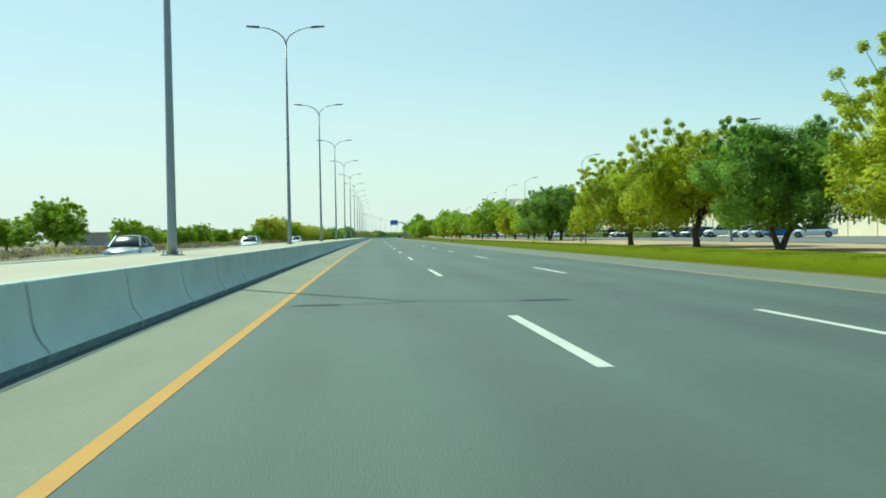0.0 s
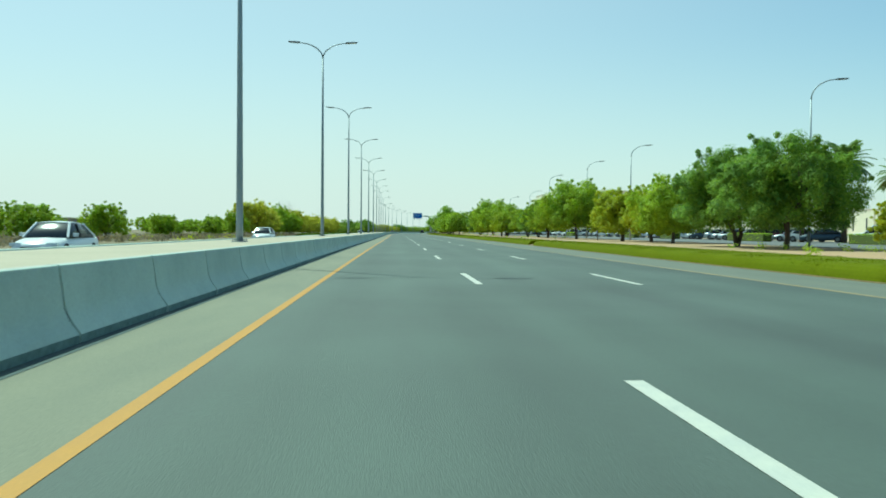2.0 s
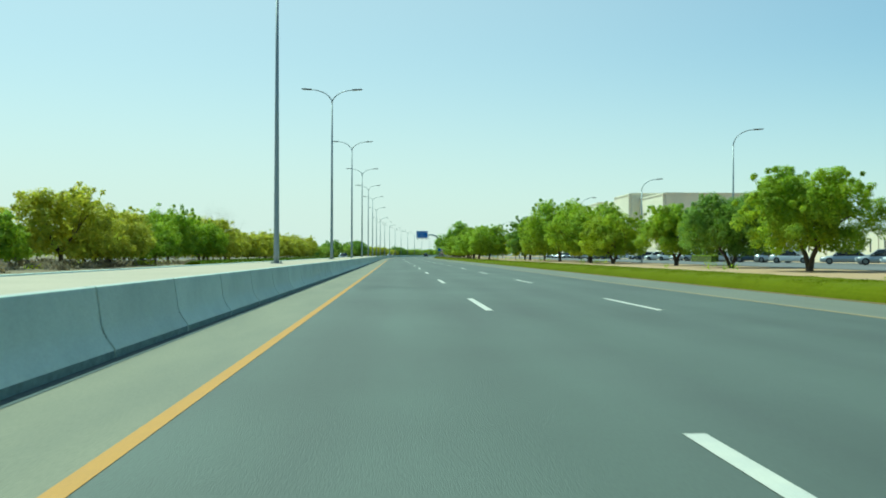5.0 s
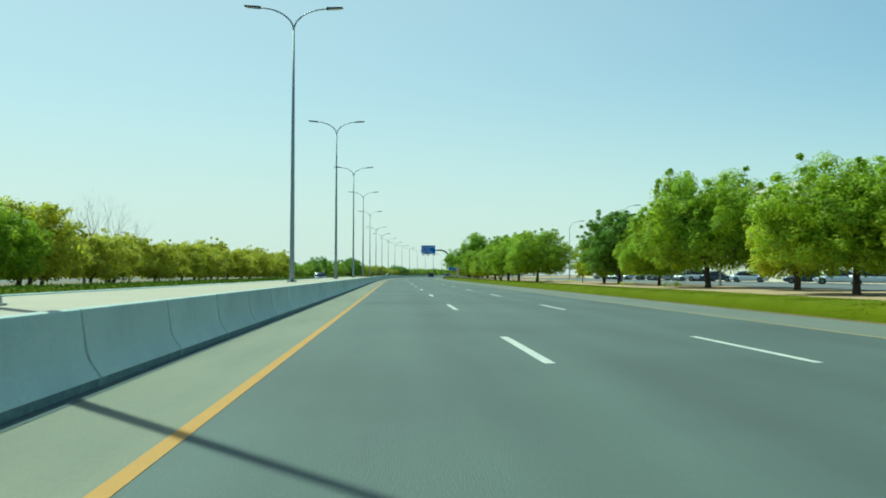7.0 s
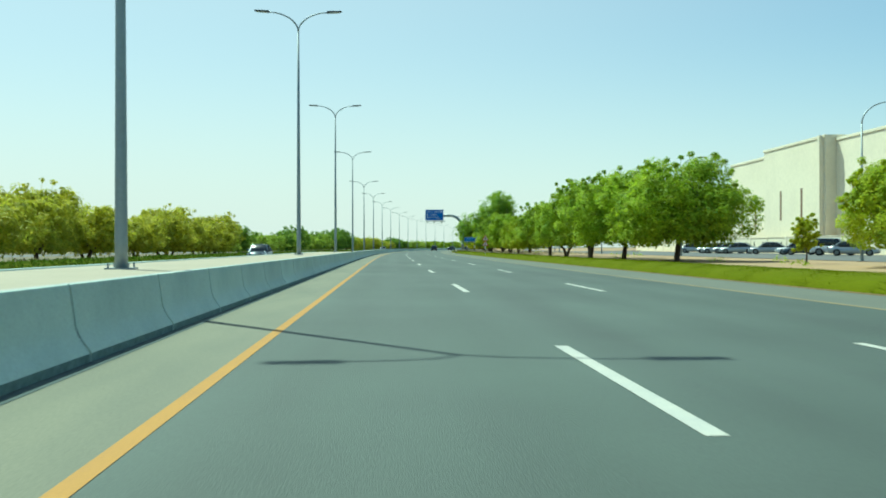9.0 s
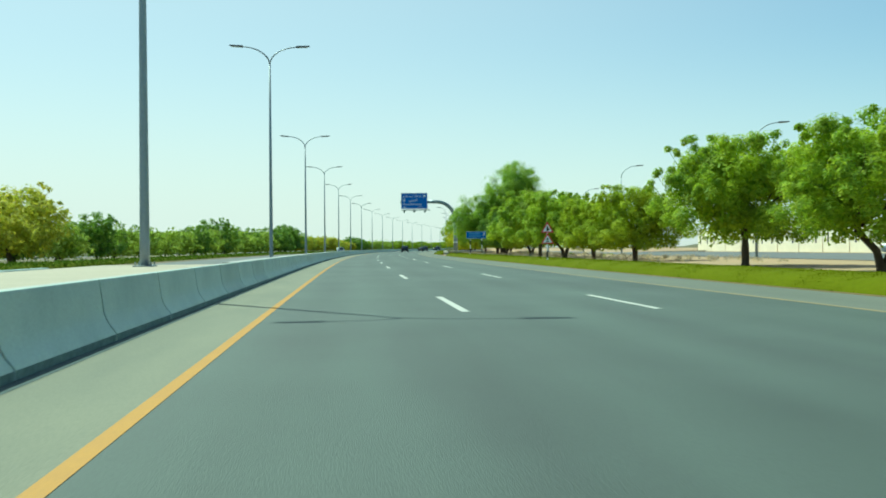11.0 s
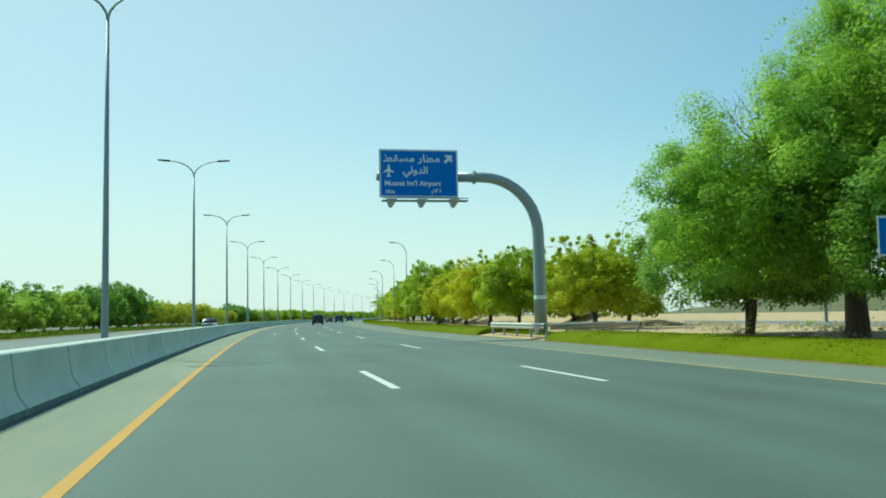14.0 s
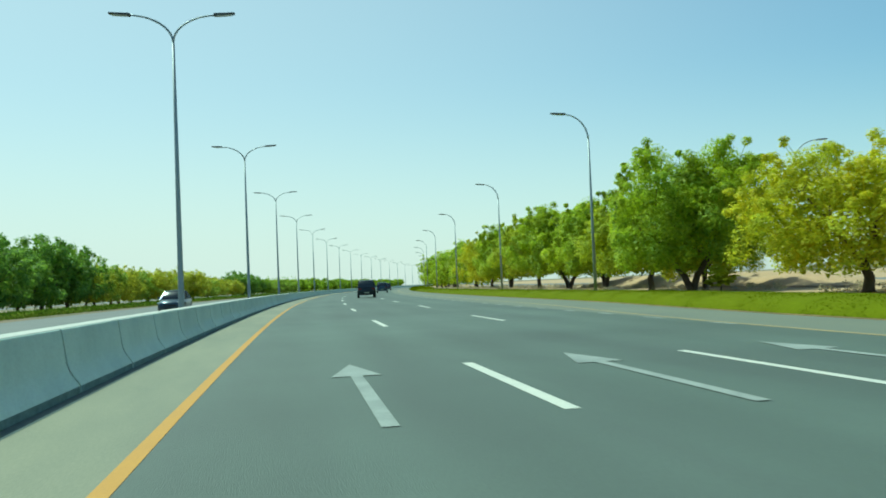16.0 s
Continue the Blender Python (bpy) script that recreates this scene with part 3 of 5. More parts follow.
def broad_tree(seed, leaf, tall=7.5, wide=8.0, stem=1.7, tufts=26, cards=70, size=0.34, clumps=80, lean=0.1, forks=2, airy=1.0, stems=1):
    """A spreading tree: forked trunk, limbs, and a dense crown of round leaf tufts, some on stalks above its outline."""
    rng = random.Random(seed)
    root = new("tree")
    verts, faces, tips = [], [], []
    stout = min(1.0, wide / 7.5) * (1.0 if stems == 1 else 0.82)
    first = rng.uniform(0, 2 * math.pi)
    for i in range(stems):
        a = first + 2 * math.pi * i / stems
        out = Vector((math.cos(a), math.sin(a), 0)) * (0.0 if stems == 1 else 0.55 * stem)
        tip = out + Vector((rng.gauss(0, lean) * stem, rng.gauss(0, lean) * stem, stem))
        bow = out * 0.35 + Vector((rng.gauss(0, 0.05), rng.gauss(0, 0.05), stem * 0.5))
        tube([out * 0.05 + Vector((0, 0, -0.15)), out * 0.1 + Vector((0.02, 0, 0.15)), bow, tip], [0.3 * stout, 0.22 * stout, 0.19 * stout, 0.17 * stout], 9, verts, faces)
        for k in range(5 if stems == 1 else 3):
            a = 2 * math.pi * k / 5 + rng.uniform(-0.4, 0.4)
            grow(rng, tip, Vector((math.cos(a), math.sin(a), rng.uniform(0.5, 1.2))), min((tall - stem) * 0.4, wide * 0.26), 0.11 * stout, forks, verts, faces, tips)
    k8 = wide / 8
    zb = stem * 0.62 + 0.35 * k8
    ch = tall - zb - 0.8 * k8

    def outline(a, h):
        """The crown's radius at the bearing a and the height h (0 to 1): widest low down, rounded below."""
        q = ((h - 0.28) / 0.78) if h > 0.28 else (0.28 - h) / 0.42
        lump = 1 + 0.13 * math.sin(3 * a + seed + 2 * h) + 0.1 * math.sin(5 * a + 2 * seed - 4 * h)
        return wide / 2 * 0.9 * math.sqrt(max(0.03, 1 - q * q)) * lump

    crown, stalks = [], []
    for k in range(int(clumps * 1.35)):  # the fist-like tufts that make up the skin of the crown
        a, h = rng.uniform(0, 2 * math.pi), rng.random() ** 0.85
        rr = outline(a, h) * (rng.uniform(0.82, 1.06) if k % 5 else rng.uniform(0.4, 0.8))
        top_ = 0.35 * k8 * math.sin(2 * a + seed) * h
        r = rng.uniform(0.36, 0.72) * k8
        crown.append((Vector((math.cos(a) * rr, math.sin(a) * rr, zb + h * ch + top_)), r, int(cards * 1.0 * (r / (0.58 * k8)) ** 2), size * 0.86))
    for k in range(int(clumps * 0.7)):  # the dense inside
        a, h, q = rng.uniform(0, 2 * math.pi), rng.uniform(0.08, 0.8), rng.random() ** 0.5 * 0.72
        rr = outline(a, h) * q
        crown.append((Vector((math.cos(a) * rr, math.sin(a) * rr, zb + h * ch)), 1.0 * k8, int(cards * 0.62), size * 1.45))
    for k in range(tufts):
        a, h = rng.uniform(0, 2 * math.pi), rng.uniform(0.4, 1.0)
        rr = outline(a, h)
        c = Vector((math.cos(a) * rr, math.sin(a) * rr, zb + h * ch))
        w = Vector((math.cos(a), math.sin(a), 0.5 + 1.6 * h)).normalized()
        e = c + w * rng.choice((0.25, 0.4, 0.55, 0.8, 1.1)) * airy * h * min(1, k8 * 1.3)
        stalks.append((c - w * 0.7, e))
        crown.append((e, rng.uniform(0.17, 0.31) * min(1.0, k8 * 1.2), max(8, int(cards * 0.4)), size * 0.8))
    part("trunk", mesh_from("trunk", verts, faces), BARK, root, smooth=True)
    v, f = puffs(rng, crown)
    for p, e in stalks:
        tube([p, e], [0.025, 0.012], 3, v, f)
    part("crown", mesh_from("crown", v, f), leaf, root, "dense crown of rounded leaf tufts")
    return root


def feathery_tree(seed, leaf):
    """A tall tree of four overlapping lobes of fine leaves, the lower ones spreading to one side."""
    rng = random.Random(seed)
    root = new("tree")
    verts, faces, tips = [], [], []
    tube([(0, 0, -0.2), (0.05, 0, 0.3), (0.1, 0.1, 1.4), (0.0, 0.2, 2.6)], [0.5, 0.4, 0.34, 0.3], 10, verts, faces)
    for k in range(6):
        a = 2 * math.pi * k / 6 + rng.uniform(-0.4, 0.4)
        grow(rng, Vector((0.0, 0.2, 2.4)), Vector((math.cos(a) * 0.8 + 0.1, math.sin(a) * 0.8, rng.uniform(0.6, 1.4))), 2.9, 0.17, 3, verts, faces, tips, 0.1, 0.55)
    part("trunk", mesh_from("trunk", verts, faces), BARK, root, smooth=True)
    lobes = [(1.7, 0, 8.1, 3.7, 4.0, 4.4), (-0.4, 0.3, 5.6, 3.6, 3.8, 3.6), (-3.5, -0.3, 4.6, 3.3, 3.3, 3.3), (3.2, 0.4, 4.8, 2.6, 3.4, 3.4)]
    crown, sprays = [], []
    for k in range(520):
        x, y, z, rx, ry, rz = lobes[rng.choice((0, 0, 0, 1, 1, 2, 2, 3))]
        u = Vector((rng.gauss(0, 1), rng.gauss(0, 1), rng.gauss(0.1, 1))).normalized()
        lump = 1 + 0.16 * noise.noise(u * 2.2 + Vector((x, y, z)))
        q = lump * rng.random() ** 0.3
        crown.append((Vector((x + u.x * rx * q, y + u.y * ry * q, z + u.z * rz * q)), rng.uniform(0.4, 0.8), 210, 0.115))
        if k < 200:
            q *= 0.7
            crown.append((Vector((x + u.x * rx * q, y + u.y * ry * q, z + u.z * rz * q)), 1.0, 110, 0.24))
        if k < 420:
            sprays.append((Vector((x + u.x * rx * lump * 0.97, y + u.y * ry * lump * 0.97, z + u.z * rz * lump * 0.97)), u))
    v, f = puffs(rng, [q for q in crown if q[0].z > 1.9])
    # fine loose sprays at the outline
    for p, u in [q for q in sprays if q[0].z > 2.6]:
        w = (u + Vector((0, 0, rng.uniform(-0.1, 0.8)))).normalized()
        for i in range(26):
            q = p + w * (0.06 * i) + Vector((rng.gauss(0, 0.09), rng.gauss(0, 0.09), -0.003 * i * i + rng.gauss(0, 0.08)))
            s_ = Vector((rng.gauss(0, 1), rng.gauss(0, 1), rng.gauss(0, 0.6))).normalized()
            t_ = s_.cross(w).normalized()
            j = len(v)
            v += [q - s_ * 0.065, q + t_ * 0.024, q + s_ * 0.065, q - t_ * 0.024]
            f.append((j, j + 1, j + 2, j + 3))
    part("crown", mesh_from("crown", v, f), leaf, root, "airy feathery crown of fine leaves")
    return root


def palm(seed):
    rng = random.Random(seed)
    root = new("palm_tree")
    part("trunk", tube_mesh("trunk", [(0, 0, -0.1), (0.1, 0, 3), (0.15, 0.05, 6), (0.1, 0.1, 8.2)], [0.3, 0.24, 0.22, 0.26], 9), BARK, root, smooth=True)
    for k in range(58):
        a, e = rng.uniform(0, 2 * math.pi), rng.uniform(-0.3, 1.2)
        w = Vector((math.cos(a) * math.cos(e), math.sin(a) * math.cos(e), math.sin(e)))
        side = w.cross(Vector((0, 0, 1))).normalized()
        v, f, p = [], [], Vector((0.1, 0.1, 8.3))
        L = rng.uniform(2.6, 3.4)
        for i in range(18):
            p = p + w * L / 18
            w = (w + Vector((0, 0, -0.055))).normalized()
            r = 0.75 * math.sin(math.pi * (0.12 + 0.85 * i / 18)) + 0.08
            for sx in (-1, 1):
                j = len(v)
                tip = p + side * sx * r + w * 0.25 + Vector((0, 0, -0.12))
                v += [p - w * 0.1, p + w * 0.1, tip]
                f.append((j, j + 1, j + 2))
        part("frond", mesh_from("frond", v, f), LEAF_PALM, root)
    return root


def bare_tree(seed):
    rng = random.Random(seed)
    root = new("tree")
    verts, faces, tips = [], [], []
    tube([(0, 0, -0.1), (0, 0, 1.0), (0.1, 0, 2.0)], [0.16, 0.13, 0.11], 8, verts, faces)
    for k in range(5):
        a = 2 * math.pi * k / 5
        grow(rng, Vector((0.1, 0, 2.0)), Vector((math.cos(a) * 0.6, math.sin(a) * 0.6, 1.2)), 2.2, 0.055, 3, verts, faces, tips, 0.2, 0.45)
    part("trunk", mesh_from("trunk", verts, faces), TWIG, root)
    return root


def place_trees(proto, spots, label, group):
    """spots: (s, d, size, tall) each."""
    ms = [stand(s, d, z, (s * 37.7) % 360, k, h) for s, d, z, k, h in spots]
    repeat(proto, ms, label, "tree", group)


RZ = 0.25
place_trees(broad_tree(1, LEAF_YELLOW, 7.0, 9.2, 1.8, 170, 145, 0.22, 95, airy=1.5), [(24.8, 20.4, RZ, 0.95, 1.0), (60, 20, RZ, 0.92, 0.92), (49.6, 20.9, RZ, 0.98, 1.0), (474, 20.9, RZ, 0.76, 1.0), (536, 22, RZ, 0.88, 0.92), (574, 24, RZ, 1.0, 1.02)], "broad roadside tree with loose yellow-green crown", "verge trees")
place_trees(broad_tree(18, LEAF_GOLD, 7.2, 9.2, 1.3, 110, 130, 0.2, 92, airy=1.1), [(513, 21, RZ, 0.96, 0.82), (501, 20.9, RZ, 0.9, 1.0), (605, 24, RZ, 1.0, 1.05), (529.5, 22.5, RZ, 0.7, 1.15)], "spreading roadside tree with golden yellow-green crown", "verge trees")
place_trees(broad_tree(2, LEAF_DARK, 7.4, 9.6, 1.8, 90, 150, 0.22, 105, stems=2), [(112, 26, RZ, 0.98, 1.02), (120.7, 26.3, RZ, 1, 1), (38, 20.5, RZ, 0.86, 0.98), (443.6, 20.1, RZ, 0.74, 1.1), (215, 27, RZ, 0.8, 1), (455.9, 20.6, RZ, 0.95, 0.98)], "broad roadside tree with dense dark green crown", "verge trees")
place_trees(broad_tree(19, LEAF_DARK, 9.2, 8.8, 1.7, 60, 100, 0.28, 115), [(301.5, 25.1, RZ, 1.02, 0.84)], "tall roadside tree with dark green billowing crown", "verge trees")
place_trees(broad_tree(3, LEAF_MID, 8.4, 11.0, 1.9, 70, 104, 0.29, 140), [(181.3, 27, RZ, 1.0, 1.02), (138.4, 27.2, RZ, 0.75, 1.05), (254.2, 25.1, RZ, 0.93, 0.94), (277.2, 25.7, RZ, 1.06, 1.04), (289, 25.5, RZ, 0.7, 1), (329.3, 21, RZ, 0.95, 0.9), (338, 19.7, RZ, 0.86, 0.98)], "wide rounded green roadside tree", "verge trees")
place_trees(broad_tree(4, LEAF_MID, 6.8, 8.4, 1.7, 100, 145, 0.22, 92, stems=2), [(200.9, 26.3, RZ, 0.95, 1), (228, 27, RZ, 0.85, 1), (349, 19.6, RZ, 1.0, 1.1), (360.6, 19.7, RZ, 0.85, 1), (372, 20, RZ, 0.95, 1), (420, 20, RZ, 1.1, 0.93), (409, 20, RZ, 0.96, 0.92)], "roadside tree with rounded crown of leafy tufts", "verge trees")
place_trees(broad_tree(16, LEAF_LIME, 6.8, 8.6, 1.5, 120, 145, 0.22, 95, stems=2), [(399, 20, RZ, 0.7, 0.98), (389.5, 20.3, RZ, 0.8, 0.94), (432, 21.3, RZ, 0.98, 0.88), (490.3, 20.7, RZ, 0.8, 1.15), (526, 20.2, RZ, 1.02, 1.08), (243, 25, RZ, 0.9, 0.9), (309.4, 25.4, RZ, 0.8, 0.98), (548, 23, RZ, 1.05, 1.0), (560, 23.5, RZ, 1.1, 1.02), (590, 24, RZ, 1.1, 1.05)], "roadside tree with tufted lime-green crown", "verge trees")
place_trees(broad_tree(5, LEAF_YELLOW, 5.8, 7.4, 1.3, 60, 84, 0.28, 85), [(154.4, 26.6, RZ, 1, 1.05), (148, 28, RZ, 0.9, 1), (266, 27.5, RZ, 1.0, 1), (481, 26, RZ, 0.8, 1), (496, 27, RZ, 0.8, 1)], "small spreading roadside tree with yellow-green crown", "verge trees")
place_trees(broad_tree(6, LEAF_YELLOW, 4.3, 2.5, 1.6, 10, 50, 0.24, 36), [(88, 23, RZ, 0.9, 1.05), (78, 21.1, RZ, 0.72, 1.05), (98, 24.5, RZ, 0.62, 1.0), (319, 25, RZ, 0.7, 0.95), (166, 26.5, RZ, 0.9, 1.0), (521.5, 19.6, RZ, 0.6, 0.5)], "slim young roadside tree", "verge trees")
repeat(feathery_tree(7, LEAF_FINE), [stand(449.1, 20.4, RZ)], "tall acacia-like tree with airy feathery crown", "tree", "verge trees")
place_trees(broad_tree(8, LEAF_LIME, 7.0, 9.0, 1.0, 40, 22, 0.56, 60, forks=1), [(618 + 12.5 * k, 23.5 + 1.5 * math.sin(2.1 * k), RZ, 1.05 + 0.12 * math.sin(1.7 * k), 1.0) for k in range(22)], "roadside tree with rounded green crown", "far verge trees")
place_trees(palm(9), [stand_ for stand_ in ((146, 47.3, 0.3, 0.98, 1.0), (150.5, 45, 0.3, 0.95, 1.0), (176, 70.4, 0.3, 1.08, 1.0), (163, 70.2, 0.3, 1.0, 1.0), (199, 66, 0.3, 0.95, 0.95), (137, 66, 0.3, 0.9, 0.9))], "date palm near the boundary wall", "palms")
# the oncoming side
_left = [(147.5, -27.1, 0.1, 0.62, 0.92), (173.5, -28.4, 0.1, 0.58, 0.82), (179, -29.4, 0.1, 0.55, 0.85), (188.1, -25.1, 0.1, 0.5, 0.88), (211.5, -26, 0.1, 0.62, 1.05), (216, -27.5, 0.1, 0.5, 1.0), (125.1, -25.3, 0.1, 0.62, 0.76), (126, -33, 0.1, 0.78, 0.82), (133.5, -32.4, 0.1, 0.66, 0.8), (108.2, -36.4, 0.1, 1.05, 0.92), (99, -38.5, 0.1, 0.8, 0.75), (163, -38, 0.1, 0.5, 0.8), (232, -34, 0.1, 0.6, 1)]
place_trees(broad_tree(10, LEAF_MID, 6.6, 7.4, 1.2, 70, 46, 0.4, 70), _left, "low bushy tree on dry ground", "scattered trees")
_rng = random.Random(5)
_near = [(221 + 5.8 * k + _rng.uniform(-1, 1), -25.5 + _rng.uniform(-1.8, 1.5), 0.1, _rng.uniform(0.72, 1.05), _rng.uniform(0.85, 1.15)) for k in range(32)]
place_trees(broad_tree(11, LEAF_OLIVE, 6.4, 9.0, 1.0, 36, 34, 0.42, 84, forks=1), [r for r in _near if not 243 < r[0] < 268], "yellow-green tree in a planted row", "row of trees")
place_trees(broad_tree(22, LEAF_MID, 6.4, 8.8, 1.0, 60, 46, 0.36, 84, forks=1), [r for r in _near if 243 < r[0] < 268], "green tree among yellower trees of a planted row", "row of trees")

def row_height(s):
    """Lower trees at the row's start, a taller clump, then an even height."""
    return float(np.interp(s, (470, 500, 530, 620, 660), (0.78, 1.12, 1.1, 1.1, 0.95)))


_row = [(408 + 5.4 * k + _rng.uniform(-1.5, 1.5), -27 + _rng.uniform(-2.5, 1.5), 0.1, _rng.uniform(0.66, 0.92), _rng.uniform(0.92, 1.12)) for k in range(72)]
_row = [(r[0], r[1], r[2], r[3] * row_height(r[0]), r[4]) for r in _row]
def row_kind(i, s):
    """Dark clumps and a yellowish stretch in the mixed row."""
    if 554 < s < 592 or 700 < s < 735 or (s < 554 and i % 4 == 0):
        return "dark"
    return "olive" if 592 < s < 700 and i % 3 else "dull"


_kinds = [row_kind(i, r[0]) for i, r in enumerate(_row)]
place_trees(broad_tree(12, LEAF_ROW, 6.0, 8.8, 0.7, 30, 26, 0.5, 60, forks=1), [r for r, k in zip(_row, _kinds) if k == "dull"], "dull green tree in a dense planted row", "row of trees")
place_trees(broad_tree(21, LEAF_OLIVE, 5.8, 9.2, 0.8, 34, 28, 0.46, 60, forks=1), [(r[0], r[1], r[2], r[3] * 1.06, r[4] * 1.1) for r, k in zip(_row, _kinds) if k == "olive"], "yellowish tree in a dense planted row", "row of trees")
place_trees(broad_tree(17, LEAF_DARK, 6.4, 8.6, 0.7, 34, 30, 0.48, 62, forks=1), [(r[0], r[1], r[2], r[3] * 1.14, r[4] * 1.05) for r, k in zip(_row, _kinds) if k == "dark"], "dark green tree in a dense planted row", "row of trees")
place_trees(broad_tree(13, LEAF_MID, 6.0, 9.0, 0.6, 14, 14, 1.0, 28, forks=1), [(s, d, 0.1, k, 1) for s, d, k in [(280 + 14 * i + _rng.uniform(-4, 4), -72 - 10 * _rng.random(), _rng.uniform(0.7, 0.95)) for i in range(40)] + [(800 + 9.0 * i, -27 + 3 * math.sin(i * 1.9), 0.85 + 0.1 * math.sin(i * 2.7)) for i in range(34)]], "bushy tree far behind the side road", "background trees")
place_trees(bare_tree(14), [(305.5, -28.8, 0.1, 1.2, 1.15), (298, -28.5, 0.1, 1.1, 1.1), (313, -28.6, 0.1, 1.0, 1.1)], "leafless pale tree among green ones", "bare trees")


def hedge(name, s0, s1, d0, d1, z0, high, per_metre, leaf, seed, label, shift=None, size=0.12, edge=0.3):
    """A low hedge: a stem body under a skin of leaf cards; edge: how far its rounded shoulder reaches in."""
    rng = random.Random(seed)
    root = tagged(new(name), label, "hedge", kind="stuff")
    wide = d1 - d0

    def rise(w):
        """The rounded cross-section: steep at both edges, flat on top."""
        return high * (1 - math.exp(-w / edge)) * (1 - math.exp(-(wide - w) / edge))

    across = (0.0, 0.04, 0.1, 0.2, 0.36, 0.6, 1.0, wide - 0.7, wide - 0.3, wide - 0.1, wide)
    body = sweep("body", [(d0, z0 - 0.05)] + [(d0 + w, z0 + rise(w)) for w in across] + [(d1, z0 - 0.05)], s0, s1, 4, HEDGE_MASS, shift=shift, closed=True)
    body.parent = root
    v, f = [], []
    for _ in range(int((s1 - s0) * per_metre)):
        s = s0 + rng.random() * (s1 - s0)
        u = wide * rng.random() ** 1.7
        wave = 0.05 * math.sin(s * 1.3) + 0.04 * math.sin(s * 3.1 + 1)
        z = z0 + rise(u) - 0.012 + 0.25 * wave
        w = Vector((-math.exp(-u / edge) * 0.4 / edge, 0, 1)).normalized()
        p = at(s, d0 + u + (shift(s) if shift else 0), z)
        w = (w * 0.35 + Vector((rng.gauss(0, 0.7), rng.gauss(0, 0.7), rng.gauss(0, 0.12)))).normalized()
        a = Vector((rng.gauss(0, 1), rng.gauss(0, 1), 0)).normalized() * size * rng.uniform(0.2, 0.4)
        i = len(v)
        v += [p - a, p + a, p + w * size * rng.uniform(0.6, 1.4)]
        f.append((i, i + 1, i + 2))
    part("foliage", mesh_from("foliage", v, f), leaf, root)
    return root


hedge("hedge", -30, 134.5, 13.62, 17.3, 0.03, 0.4, 540, LEAF_HEDGE, 21, "low clipped bright green hedge along the shoulder", size=0.05, edge=0.13)
hedge("hedge", 137.4, 262, 13.62, 17.3, 0.03, 0.4, 540, LEAF_HEDGE, 22, "low clipped bright green hedge along the shoulder", size=0.05, edge=0.15)
hedge("hedge", 262, 461, 13.62, 17.3, 0.03, 0.4, 540, LEAF_HEDGE, 27, "low bright green strip of ground cover along the shoulder", size=0.05)
hedge("hedge", 474, 640, 13.62, 17.6, 0.03, 0.4, 540, LEAF_HEDGE, 23, "low bright green hedge along the exit lane", shift=widen, size=0.05)
hedge("hedge", 640, 900, 13.62, 17.6, 0.03, 0.4, 180, LEAF_HEDGE, 24, "low green hedge far along the exit lane", shift=widen, size=0.3)
hedge("hedge", 461.3, 473.7, 14.7, 17.3, 0.06, 0.16, 500, LEAF_HEDGE, 26, "low green grass behind the guard rail", size=0.1)
hedge("hedge", 236, 900, -18.6, -16.9, 0.08, 0.42, 120, HEDGE_DARK, 25, "low dark green hedge beside the oncoming carriageway", size=0.26)

# ---- signs ----
def text_mesh(body, size, align="LEFT"):
    cu = bpy.data.curves.new("lettering", "FONT")
    cu.body, cu.size, cu.align_x, cu.extrude = body, size, align, 0.002
    cu.offset = 0.008
    ob = bpy.data.objects.new("lettering", cu)
    scene.collection.objects.link(ob)
    me = bpy.data.meshes.new_from_object(ob.evaluated_get(bpy.context.evaluated_depsgraph_get()))
    bpy.data.objects.remove(ob)
    return me


def flat_poly(name, polys, y=0.0):
    vs, fs = [], []
    for poly in polys:
        i = len(vs)
        vs += [(x, y, z) for x, z in poly]
        fs.append(tuple(range(i, i + len(poly))))
    return mesh_from(name, vs, fs)


